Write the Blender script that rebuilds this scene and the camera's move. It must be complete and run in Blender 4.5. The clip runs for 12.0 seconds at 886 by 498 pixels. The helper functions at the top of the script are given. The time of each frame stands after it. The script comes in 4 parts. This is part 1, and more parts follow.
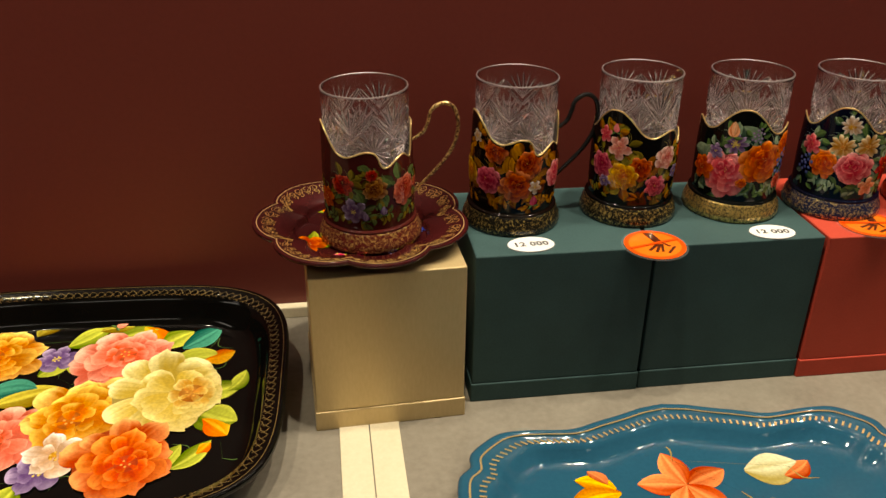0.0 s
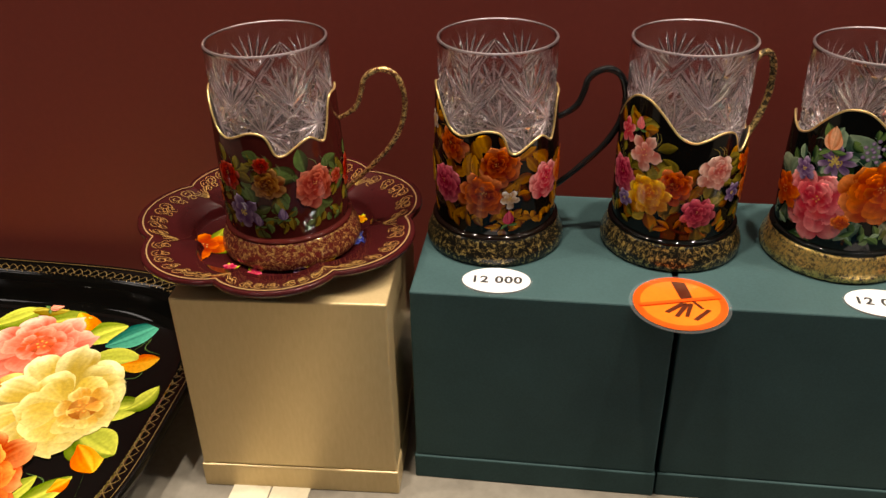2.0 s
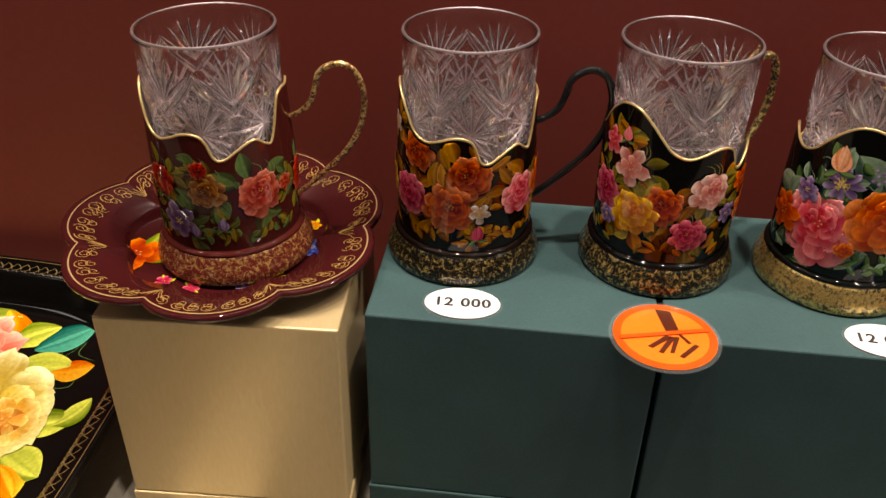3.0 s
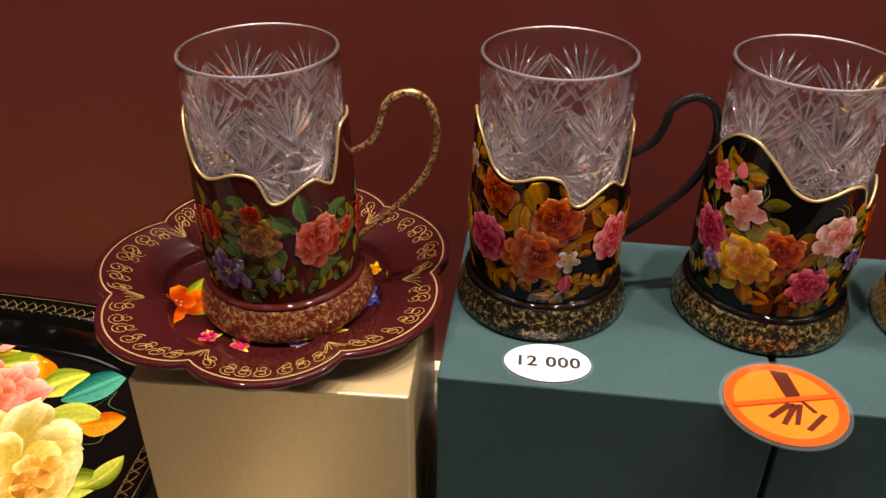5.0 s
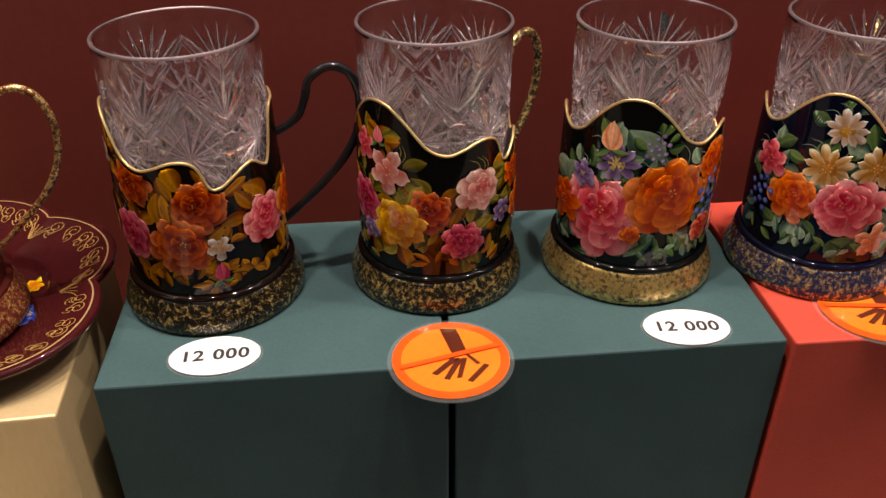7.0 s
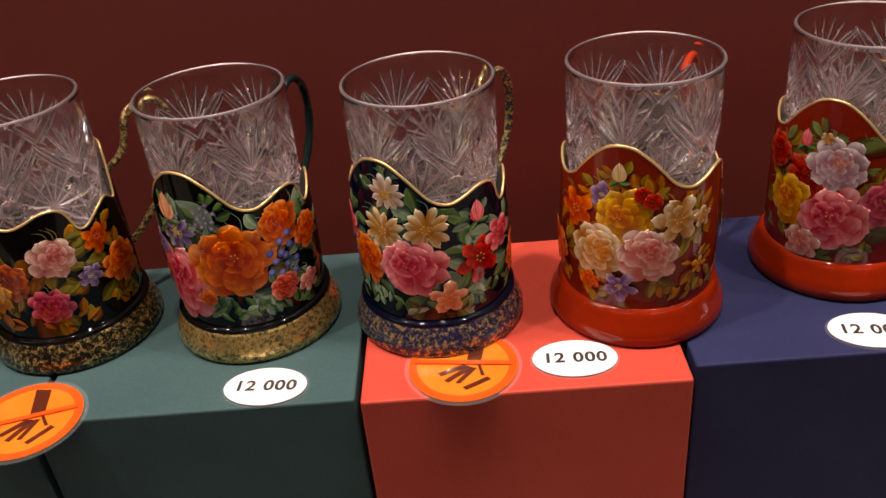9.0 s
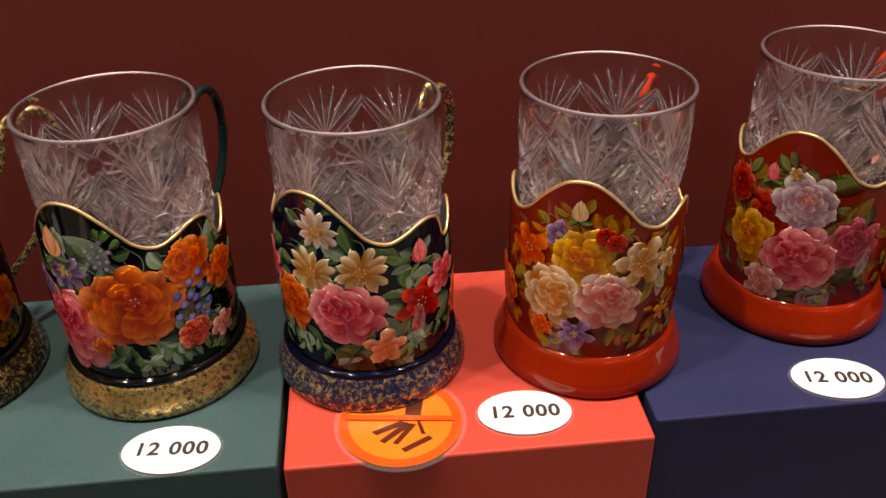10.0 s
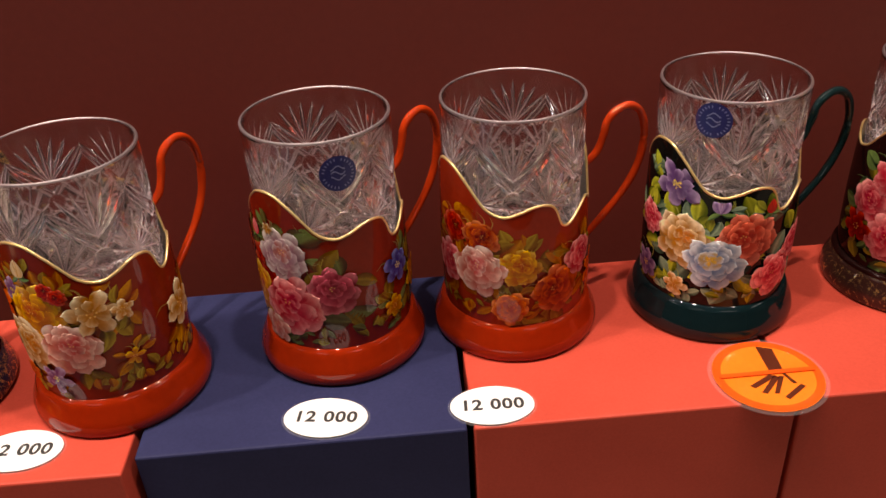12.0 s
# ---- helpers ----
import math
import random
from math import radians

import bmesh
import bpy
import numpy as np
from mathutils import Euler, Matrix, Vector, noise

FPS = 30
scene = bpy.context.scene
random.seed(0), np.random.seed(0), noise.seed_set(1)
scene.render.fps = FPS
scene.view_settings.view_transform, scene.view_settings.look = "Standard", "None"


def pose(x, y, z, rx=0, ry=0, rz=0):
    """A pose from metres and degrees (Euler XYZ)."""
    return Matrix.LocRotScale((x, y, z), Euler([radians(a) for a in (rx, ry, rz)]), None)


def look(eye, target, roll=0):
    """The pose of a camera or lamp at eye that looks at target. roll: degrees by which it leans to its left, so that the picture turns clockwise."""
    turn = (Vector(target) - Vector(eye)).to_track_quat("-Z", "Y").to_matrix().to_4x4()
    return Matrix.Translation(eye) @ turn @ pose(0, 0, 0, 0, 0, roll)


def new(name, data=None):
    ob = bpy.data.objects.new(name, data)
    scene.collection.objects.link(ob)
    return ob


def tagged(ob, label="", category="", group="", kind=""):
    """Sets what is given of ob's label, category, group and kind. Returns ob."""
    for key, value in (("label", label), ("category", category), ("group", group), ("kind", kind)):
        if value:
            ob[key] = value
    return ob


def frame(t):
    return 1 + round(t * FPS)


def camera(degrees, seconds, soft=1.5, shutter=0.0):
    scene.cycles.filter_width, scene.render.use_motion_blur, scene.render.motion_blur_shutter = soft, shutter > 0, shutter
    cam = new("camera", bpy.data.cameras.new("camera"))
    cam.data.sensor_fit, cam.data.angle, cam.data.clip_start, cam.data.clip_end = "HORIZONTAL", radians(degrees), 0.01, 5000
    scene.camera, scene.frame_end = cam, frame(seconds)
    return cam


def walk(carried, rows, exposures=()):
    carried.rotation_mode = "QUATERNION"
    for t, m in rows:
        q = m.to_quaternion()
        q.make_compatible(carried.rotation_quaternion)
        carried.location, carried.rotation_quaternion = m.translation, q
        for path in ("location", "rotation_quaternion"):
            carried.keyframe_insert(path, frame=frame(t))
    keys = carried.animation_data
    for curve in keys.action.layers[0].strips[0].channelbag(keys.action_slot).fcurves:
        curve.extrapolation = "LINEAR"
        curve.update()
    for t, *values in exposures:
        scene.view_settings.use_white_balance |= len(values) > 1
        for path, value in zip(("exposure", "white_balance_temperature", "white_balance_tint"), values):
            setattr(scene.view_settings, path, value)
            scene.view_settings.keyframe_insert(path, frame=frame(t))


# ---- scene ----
cam = camera(54.73, 12.0)
PATH = [
    (0, (-0.1131, -0.5940, 0.4689), (0.1447, 1.1576, -0.4615), 0.8),
    (0.5, (-0.0793, -0.4955, 0.4600), (0.1502, 1.2297, -0.5255), 2.2),
    (1, (0.0164, -0.4569, 0.4424), (-0.0133, 1.2284, -0.6341), -1.2),
    (1.5, (0.0931, -0.4514, 0.4437), (-0.1974, 1.2475, -0.5708), -3.9),
    (2, (0.0787, -0.3979, 0.4137), (-0.1651, 1.3017, -0.6119), -1.2),
    (2.5, (0.0780, -0.3623, 0.4021), (-0.1088, 1.3237, -0.6574), 0.2),
    (3, (0.0773, -0.3384, 0.4108), (-0.1009, 1.3250, -0.6854), 1.3),
    (3.5, (0.0569, -0.3183, 0.4108), (-0.1397, 1.3546, -0.6675), 1.2),
    (3.7, (0.0444, -0.3107, 0.4084), (-0.1724, 1.3631, -0.6646), 0.9),
    (5.5, (0.0409, -0.2866, 0.3841), (-0.1646, 1.3856, -0.6937), 0.1),
    (6, (0.0802, -0.2921, 0.3685), (-0.0081, 1.4228, -0.6568), 1.1),
    (6.5, (0.1052, -0.2851, 0.3750), (0.2064, 1.4054, -0.6890), 2.0),
    (8.3, (0.2469, -0.2801, 0.3950), (0.4356, 1.3965, -0.6789), -3.3),
    (8.5, (0.2869, -0.2790, 0.3961), (0.3988, 1.4080, -0.6724), -4.3),
    (9, (0.3613, -0.2922, 0.4006), (0.2966, 1.4114, -0.6450), -5.6),
    (9.5, (0.3640, -0.2651, 0.3982), (0.3805, 1.4437, -0.6410), -4.0),
    (10, (0.3494, -0.2420, 0.3953), (0.4998, 1.4382, -0.6790), -1.3),
    (10.5, (0.3402, -0.2407, 0.3932), (0.5514, 1.4343, -0.6791), -0.1),
    (11, (0.3707, -0.2407, 0.3891), (0.6464, 1.4062, -0.7117), 1.1),
    (11.5, (0.4750, -0.2585, 0.3873), (0.7041, 1.4237, -0.6701), -1.1),
    (12, (0.5912, -0.2777, 0.4158), (0.6577, 1.4262, -0.6294), -3.4),
]
walk(cam, [(t, look(eye, target, roll)) for t, eye, target, roll in PATH],
     [(0, 0.08, 7100, 6), (0.5, 0.26, 6950, 7), (2, 0.34, 6650, 12), (5.5, 0.45, 6400, 19), (8.5, 0.15, 6550, 22), (12, 0.24, 6800, 20)])

# ---- world and lights ----
world = bpy.data.worlds.new("world")
world.use_nodes = True
world.node_tree.nodes["Background"].inputs["Color"].default_value = (1.0, 0.86, 0.7, 1)
world.node_tree.nodes["Background"].inputs["Strength"].default_value = 0.035
scene.world = world


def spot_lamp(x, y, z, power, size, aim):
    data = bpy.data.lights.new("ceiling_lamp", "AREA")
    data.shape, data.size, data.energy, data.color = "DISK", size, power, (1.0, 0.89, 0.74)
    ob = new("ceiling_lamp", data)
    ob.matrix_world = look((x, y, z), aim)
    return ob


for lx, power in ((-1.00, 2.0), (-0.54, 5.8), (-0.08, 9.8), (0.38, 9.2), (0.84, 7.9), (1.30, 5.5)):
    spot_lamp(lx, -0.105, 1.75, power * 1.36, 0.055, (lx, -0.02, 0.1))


def shop_fill_lamp(x, y, wide, deep):
    """Unseen panel added behind and beside the display as shop light for the glass."""
    data = bpy.data.lights.new("shop_fill_lamp", "AREA")
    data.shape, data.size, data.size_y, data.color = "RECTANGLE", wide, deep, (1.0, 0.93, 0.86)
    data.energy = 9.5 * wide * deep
    new("shop_fill_lamp", data).matrix_world = look((x, y, 1.98), (x, y, 0.0))


# none of these is in view; their places suit glints in the cuts
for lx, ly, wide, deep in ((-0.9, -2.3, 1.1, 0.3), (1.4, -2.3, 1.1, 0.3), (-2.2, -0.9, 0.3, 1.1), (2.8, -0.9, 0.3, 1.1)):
    shop_fill_lamp(lx, ly, wide, deep)

# ---- materials ----


def nodes_of(name):
    mat = bpy.data.materials.new(name)
    mat.use_nodes = True
    tree = mat.node_tree
    return mat, tree, tree.nodes["Principled BSDF"]


def coords(tree, scale=(1, 1, 1)):
    tc = tree.nodes.new("ShaderNodeTexCoord")
    mp = tree.nodes.new("ShaderNodeMapping")
    mp.inputs["Scale"].default_value = scale
    tree.links.new(tc.outputs["Object"], mp.inputs["Vector"])
    return mp.outputs["Vector"]


def noise_node(tree, vec, scale, detail=4, rough=0.55):
    n = tree.nodes.new("ShaderNodeTexNoise")
    n.inputs["Scale"].default_value, n.inputs["Detail"].default_value, n.inputs["Roughness"].default_value = scale, detail, rough
    tree.links.new(vec, n.inputs["Vector"])
    return n.outputs["Fac"]


def ramp(tree, fac, stops):
    r = tree.nodes.new("ShaderNodeValToRGB")
    while len(r.color_ramp.elements) < len(stops):
        r.color_ramp.elements.new(0.5)
    for e, (p, c) in zip(r.color_ramp.elements, stops):
        e.position, e.color = p, (*c, 1)
    tree.links.new(fac, r.inputs["Fac"])
    return r.outputs["Color"]


def bump(tree, bsdf, fac, strength, distance):
    b = tree.nodes.new("ShaderNodeBump")
    b.inputs["Strength"].default_value, b.inputs["Distance"].default_value = strength, distance
    tree.links.new(fac, b.inputs["Height"])
    tree.links.new(b.outputs["Normal"], bsdf.inputs["Normal"])


def surface(name, dark, light, rough, big=6.0, fine=300.0, relief=0.1, depth=0.0004, metal=0.0, coat=0.0, stretch=(1, 1, 1), spec=0.5):
    """A plain surface with stains at a large scale and grain at a fine one."""
    mat, tree, b = nodes_of(name)
    vec = coords(tree, stretch)
    a, g = noise_node(tree, vec, big), noise_node(tree, vec, fine, 3)
    mix = tree.nodes.new("ShaderNodeMath")
    mix.operation = "MULTIPLY_ADD"
    mix.inputs[1].default_value = 0.45
    tree.links.new(g, mix.inputs[0])
    half = tree.nodes.new("ShaderNodeMath")
    half.operation = "MULTIPLY"
    half.inputs[1].default_value = 0.55
    tree.links.new(a, half.inputs[0])
    tree.links.new(half.outputs[0], mix.inputs[2])
    tree.links.new(ramp(tree, mix.outputs[0], ((0.3, dark), (0.7, light))), b.inputs["Base Color"])
    b.inputs["Roughness"].default_value, b.inputs["Metallic"].default_value = rough, metal
    b.inputs["Coat Weight"].default_value, b.inputs["Coat Roughness"].default_value = coat, 0.05
    b.inputs["Specular IOR Level"].default_value = spec
    if relief:
        bump(tree, b, g, relief, depth)
    return mat


def foil(name, ground, gold, amount, scale=480.0):
    """Lacquer with crackled gold leaf in it."""
    mat, tree, b = nodes_of(name)
    vec = coords(tree)
    patch = noise_node(tree, vec, 430.0, 5, 0.7)
    n = tree.nodes.new("ShaderNodeTexNoise")
    n.inputs["Scale"].default_value, n.inputs["Detail"].default_value, n.inputs["Roughness"].default_value = scale, 6, 0.7
    n.inputs["Distortion"].default_value = 2.0
    tree.links.new(vec, n.inputs["Vector"])
    add = tree.nodes.new("ShaderNodeMath")
    add.operation = "ADD"
    tree.links.new(patch, add.inputs[0])
    tree.links.new(n.outputs["Fac"], add.inputs[1])
    lo = 1.20 - 0.24 * amount
    sc = tree.nodes.new("ShaderNodeMapRange")
    sc.inputs["From Min"].default_value, sc.inputs["From Max"].default_value = lo, lo + 0.11
    tree.links.new(add.outputs[0], sc.inputs["Value"])
    tree.links.new(ramp(tree, sc.outputs["Result"], ((0.0, ground), (1.0, gold))), b.inputs["Base Color"])
    m = tree.nodes.new("ShaderNodeMath")
    m.operation = "MULTIPLY"
    m.inputs[1].default_value = 0.95
    tree.links.new(sc.outputs["Result"], m.inputs[0])
    tree.links.new(m.outputs[0], b.inputs["Metallic"])
    b.inputs["Roughness"].default_value, b.inputs["Specular IOR Level"].default_value = 0.34, 0.1
    b.inputs["Coat Weight"].default_value, b.inputs["Coat Roughness"].default_value = 0.8, 0.05
    return mat


def brush_paint(name):
    """Hand painting: the colour of each stroke lies on the mesh, streaked by the brush, under clear lacquer."""
    mat, tree, b = nodes_of(name)
    at = tree.nodes.new("ShaderNodeAttribute")
    at.attribute_name = "paint"
    fac = noise_node(tree, coords(tree), 420.0, 3)
    tone = ramp(tree, fac, ((0.25, (0.88, 0.88, 0.88)), (0.75, (1.28, 1.28, 1.28))))
    mul = tree.nodes.new("ShaderNodeMix")
    mul.data_type, mul.blend_type = "RGBA", "MULTIPLY"
    mul.inputs["Factor"].default_value = 1.0
    tree.links.new(at.outputs["Color"], mul.inputs["A"])
    tree.links.new(tone, mul.inputs["B"])
    tree.links.new(mul.outputs["Result"], b.inputs["Base Color"])
    b.inputs["Roughness"].default_value, b.inputs["Specular IOR Level"].default_value = 0.6, 0.0
    b.inputs["Coat Weight"].default_value, b.inputs["Coat Roughness"].default_value = 0.5, 0.04
    return mat


def lacquer(name, dark, light, big=35.0, gloss=0.85):
    return surface(name, dark, light, 0.6, big, 260.0, 0.0, coat=gloss, spec=0.0)


def crystal():
    """Clear lead crystal; painted-in pale glints brighten the bottoms of the cuts and the rim."""
    mat, tree, b = nodes_of("cut_crystal")
    b.inputs["Base Color"].default_value = (1.0, 0.982, 0.985, 1)
    b.inputs["Roughness"].default_value, b.inputs["IOR"].default_value = 0.05, 1.55
    b.inputs["Transmission Weight"].default_value = 1.0
    at = tree.nodes.new("ShaderNodeAttribute")
    at.attribute_name = "paint"
    soft_glint = tree.nodes.new("ShaderNodeBsdfTranslucent")
    soft_glint.inputs["Color"].default_value = (1.0, 0.86, 0.90, 1)
    glint = tree.nodes.new("ShaderNodeBsdfGlossy")
    glint.inputs["Color"].default_value = (1.0, 0.89, 0.92, 1)
    glint.inputs["Roughness"].default_value = 0.45
    both = tree.nodes.new("ShaderNodeMixShader")
    both.inputs[0].default_value = 0.6
    tree.links.new(soft_glint.outputs[0], both.inputs[1])
    tree.links.new(glint.outputs[0], both.inputs[2])
    mix = tree.nodes.new("ShaderNodeMixShader")
    tree.links.new(at.outputs["Fac"], mix.inputs[0])
    tree.links.new(b.outputs[0], mix.inputs[1])
    tree.links.new(both.outputs[0], mix.inputs[2])
    tree.links.new(mix.outputs[0], tree.nodes["Material Output"].inputs["Surface"])
    return mat


def film():
    mat, tree, b = nodes_of("clear_laminate")
    b.inputs["Base Color"].default_value = (0.95, 0.95, 0.94, 1)
    b.inputs["Roughness"].default_value, b.inputs["Alpha"].default_value = 0.15, 0.03
    return mat


WALL = surface("maroon_wall_paint", (0.128, 0.0188, 0.0126), (0.157, 0.0246, 0.0162), 0.5, 3.0, 220.0, 0.08)
TABLE = surface("grey_stone_laminate", (0.19, 0.168, 0.134), (0.29, 0.262, 0.213), 0.45, 16.0, 160.0, 0.05)
PLASTER = surface("plain_dark_plaster", (0.07, 0.045, 0.035), (0.10, 0.065, 0.05), 0.8, 2.0, 90.0, 0.1)
CARPET = surface("dark_carpet", (0.05, 0.03, 0.025), (0.09, 0.06, 0.05), 0.95, 3.0, 400.0, 0.2)
CREAM = surface("cream_paper", (0.66, 0.58, 0.40), (0.76, 0.68, 0.50), 0.6, 20.0, 300.0, 0.03)
GOLDCARD = surface("gold_card", (0.56, 0.415, 0.20), (0.66, 0.505, 0.265), 0.38, 14.0, 500.0, 0.05, 0.0002, metal=0.3, stretch=(1, 1, 0.25))
GREENCARD = surface("green_linen_card", (0.038, 0.073, 0.076), (0.054, 0.103, 0.106), 0.55, 22.0, 700.0, 0.12, 0.0002, spec=0.08)
REDCARD = surface("red_linen_card", (0.44, 0.052, 0.031), (0.54, 0.072, 0.044), 0.52, 22.0, 700.0, 0.12, 0.0002, spec=0.15)
BLUECARD = surface("blue_linen_card", (0.019, 0.0215, 0.064), (0.029, 0.0320, 0.090), 0.55, 22.0, 700.0, 0.12, 0.0002, spec=0.08)
PAPER = surface("white_paper", (0.80, 0.80, 0.81), (0.86, 0.86, 0.87), 0.35, 30.0, 300.0, 0.02)
INK = surface("black_ink", (0.02, 0.02, 0.02), (0.03, 0.03, 0.03), 0.5, 30.0, 300.0, 0.0)
ORANGE = surface("orange_paper", (0.90, 0.165, 0.009), (0.96, 0.215, 0.015), 0.3, 30.0, 300.0, 0.0, coat=0.6)
ORANGERING = surface("red_orange_print", (0.84, 0.072, 0.004), (0.90, 0.098, 0.007), 0.3, 30.0, 300.0, 0.0, coat=0.6)
BROWNINK = surface("brown_ink", (0.07, 0.012, 0.004), (0.1, 0.02, 0.008), 0.3, 30.0, 300.0, 0.0, coat=0.6)
GILT = surface("gilt_edge", (0.66, 0.45, 0.17), (0.84, 0.62, 0.28), 0.28, 60.0, 500.0, 0.05, 0.0001, metal=0.6, coat=0.4)
WORNGOLD = surface("worn_gold_paint", (0.10, 0.060, 0.016), (0.26, 0.165, 0.05), 0.4, 60.0, 260.0, 0.05, 0.0001, metal=0.3, coat=0.4)
GOLDPAINT = surface("gold_paint", (0.46, 0.27, 0.06), (0.64, 0.41, 0.12), 0.35, 60.0, 600.0, 0.05, 0.0001, metal=0.35, coat=0.4)
NAVYFILM = surface("navy_seal_paper", (0.008, 0.012, 0.10), (0.012, 0.018, 0.14), 0.3, 40.0, 300.0, 0.0, coat=0.5)
PALEINK = surface("pale_blue_print", (0.16, 0.18, 0.34), (0.20, 0.22, 0.40), 0.4, 40.0, 300.0, 0.0)
CRYSTAL, FILM, PAINT = crystal(), film(), brush_paint("flower_paint")
BLACKLAC = lacquer("black_lacquer", (0.002, 0.002, 0.0018), (0.004, 0.0036, 0.003))
TEALLAC = lacquer("teal_blue_lacquer", (0.014, 0.075, 0.135), (0.020, 0.098, 0.165), 12.0)
WINELAC = lacquer("wine_red_lacquer", (0.036, 0.0048, 0.0052), (0.050, 0.0066, 0.0072), 20.0)

# ---- mesh tools ----


class Acc:
    """Collects vertices, faces and paint colours of one mesh."""

    def __init__(self, linked=False):
        self.v, self.f, self.c, self.linked, self.root = [], [], [], linked, 0

    def grid(self, rows, cols, fn, close=False):
        base = len(self.v)
        if self.linked and base:
            self.f.append((self.root, self.root + 1, base))
        self.root = base
        for i in range(rows):
            for j in range(cols):
                p, c = fn(i, j)
                self.v.append(p)
                self.c.append(c)
        for i in range(rows - 1):
            for j in range(cols if close else cols - 1):
                k = (j + 1) % cols
                self.f.append((base + i * cols + j, base + i * cols + k, base + (i + 1) * cols + k, base + (i + 1) * cols + j))

    def mesh(self, name, material, smooth=True, colours=False):
        me = bpy.data.meshes.new(name)
        me.from_pydata(self.v, [], self.f)
        if colours:
            at = me.attributes.new("paint", "FLOAT_COLOR", "POINT")
            flat = np.ones((len(self.v), 4), dtype=np.float32)
            flat[:, :3] = np.array(self.c, dtype=np.float32)
            at.data.foreach_set("color", flat.ravel())
        me.materials.append(material)
        if smooth:
            me.shade_smooth()
        me.update()
        return me


def part(name, me, parent, label=""):
    ob = new(name, me)
    ob.parent = parent
    if label:
        tagged(ob, label)
    return ob


def thing(name, m, label, category, group="", kind=""):
    ob = new(name)
    ob.empty_display_size = 0.02
    ob.matrix_world = m
    return tagged(ob, label, category, group, kind)


def box_mesh(name, size, material, bevel=0.0, centre=(0, 0, 0), segments=2):
    bm = bmesh.new()
    bmesh.ops.create_cube(bm, size=1.0, matrix=Matrix.Translation(centre) @ Matrix.Diagonal((*size, 1)))
    if bevel:
        bmesh.ops.bevel(bm, geom=bm.edges[:], offset=bevel, segments=segments, affect="EDGES", profile=0.5)
    me = bpy.data.meshes.new(name)
    bm.to_mesh(me)
    bm.free()
    me.materials.append(material)
    return me


def lathe(acc, profile, steps=96, radius=None):
    """Turns (r, z) pairs about z; radius(angle, r, z) may shape the ring."""
    def fn(i, j):
        a = 2 * math.pi * j / steps
        r, z = profile[i]
        return (r * math.cos(a), r * math.sin(a), z), (0, 0, 0)
    acc.grid(len(profile), steps, fn, True)


def tube(acc, points, radius, sides=10, closed=False, colour=(0, 0, 0), flat=1.0):
    """A round rod along points; radius may be a function of the place along it, 0 to 1."""
    pts = [Vector(p) for p in points]
    n = len(pts)
    frames = []
    up = Vector((0, 0, 1))
    for i in range(n):
        a, b = pts[(i - 1) % n if closed else max(i - 1, 0)], pts[(i + 1) % n if closed else min(i + 1, n - 1)]
        t = (b - a).normalized()
        s = t.cross(up)
        if s.length < 0.05:
            s = t.cross(Vector((0, 1, 0)))
        s.normalize()
        frames.append((s, s.cross(t).normalized()))
    rows = n + 1 if closed else n

    def fn(i, j):
        k = i % n
        r = radius(i / (rows - 1)) if callable(radius) else radius
        s, u = frames[k]
        a = 2 * math.pi * j / sides
        return tuple(pts[k] + s * (r * math.cos(a)) + u * (r * flat * math.sin(a))), colour
    acc.grid(rows, sides, fn, True)


def smooth_curve(points, steps=8):
    """Catmull-Rom through points."""
    pts = [Vector(p) for p in points]
    ext = [pts[0] * 2 - pts[1], *pts, pts[-1] * 2 - pts[-2]]
    out = []
    for i in range(1, len(ext) - 2):
        for k in range(steps):
            t = k / steps
            a, b, c, d = ext[i - 1], ext[i], ext[i + 1], ext[i + 2]
            out.append(0.5 * ((2 * b) + (c - a) * t + (2 * a - 5 * b + 4 * c - d) * t * t + (3 * b - a - 3 * c + d) * t ** 3))
    out.append(pts[-1])
    return out


# ---- painting: strokes on a flat sheet (u, v, height), bent onto a thing by a map ----


def mixc(a, b, t):
    t = max(0.0, min(1.0, t))
    return tuple(x + (y - x) * t for x, y in zip(a, b))


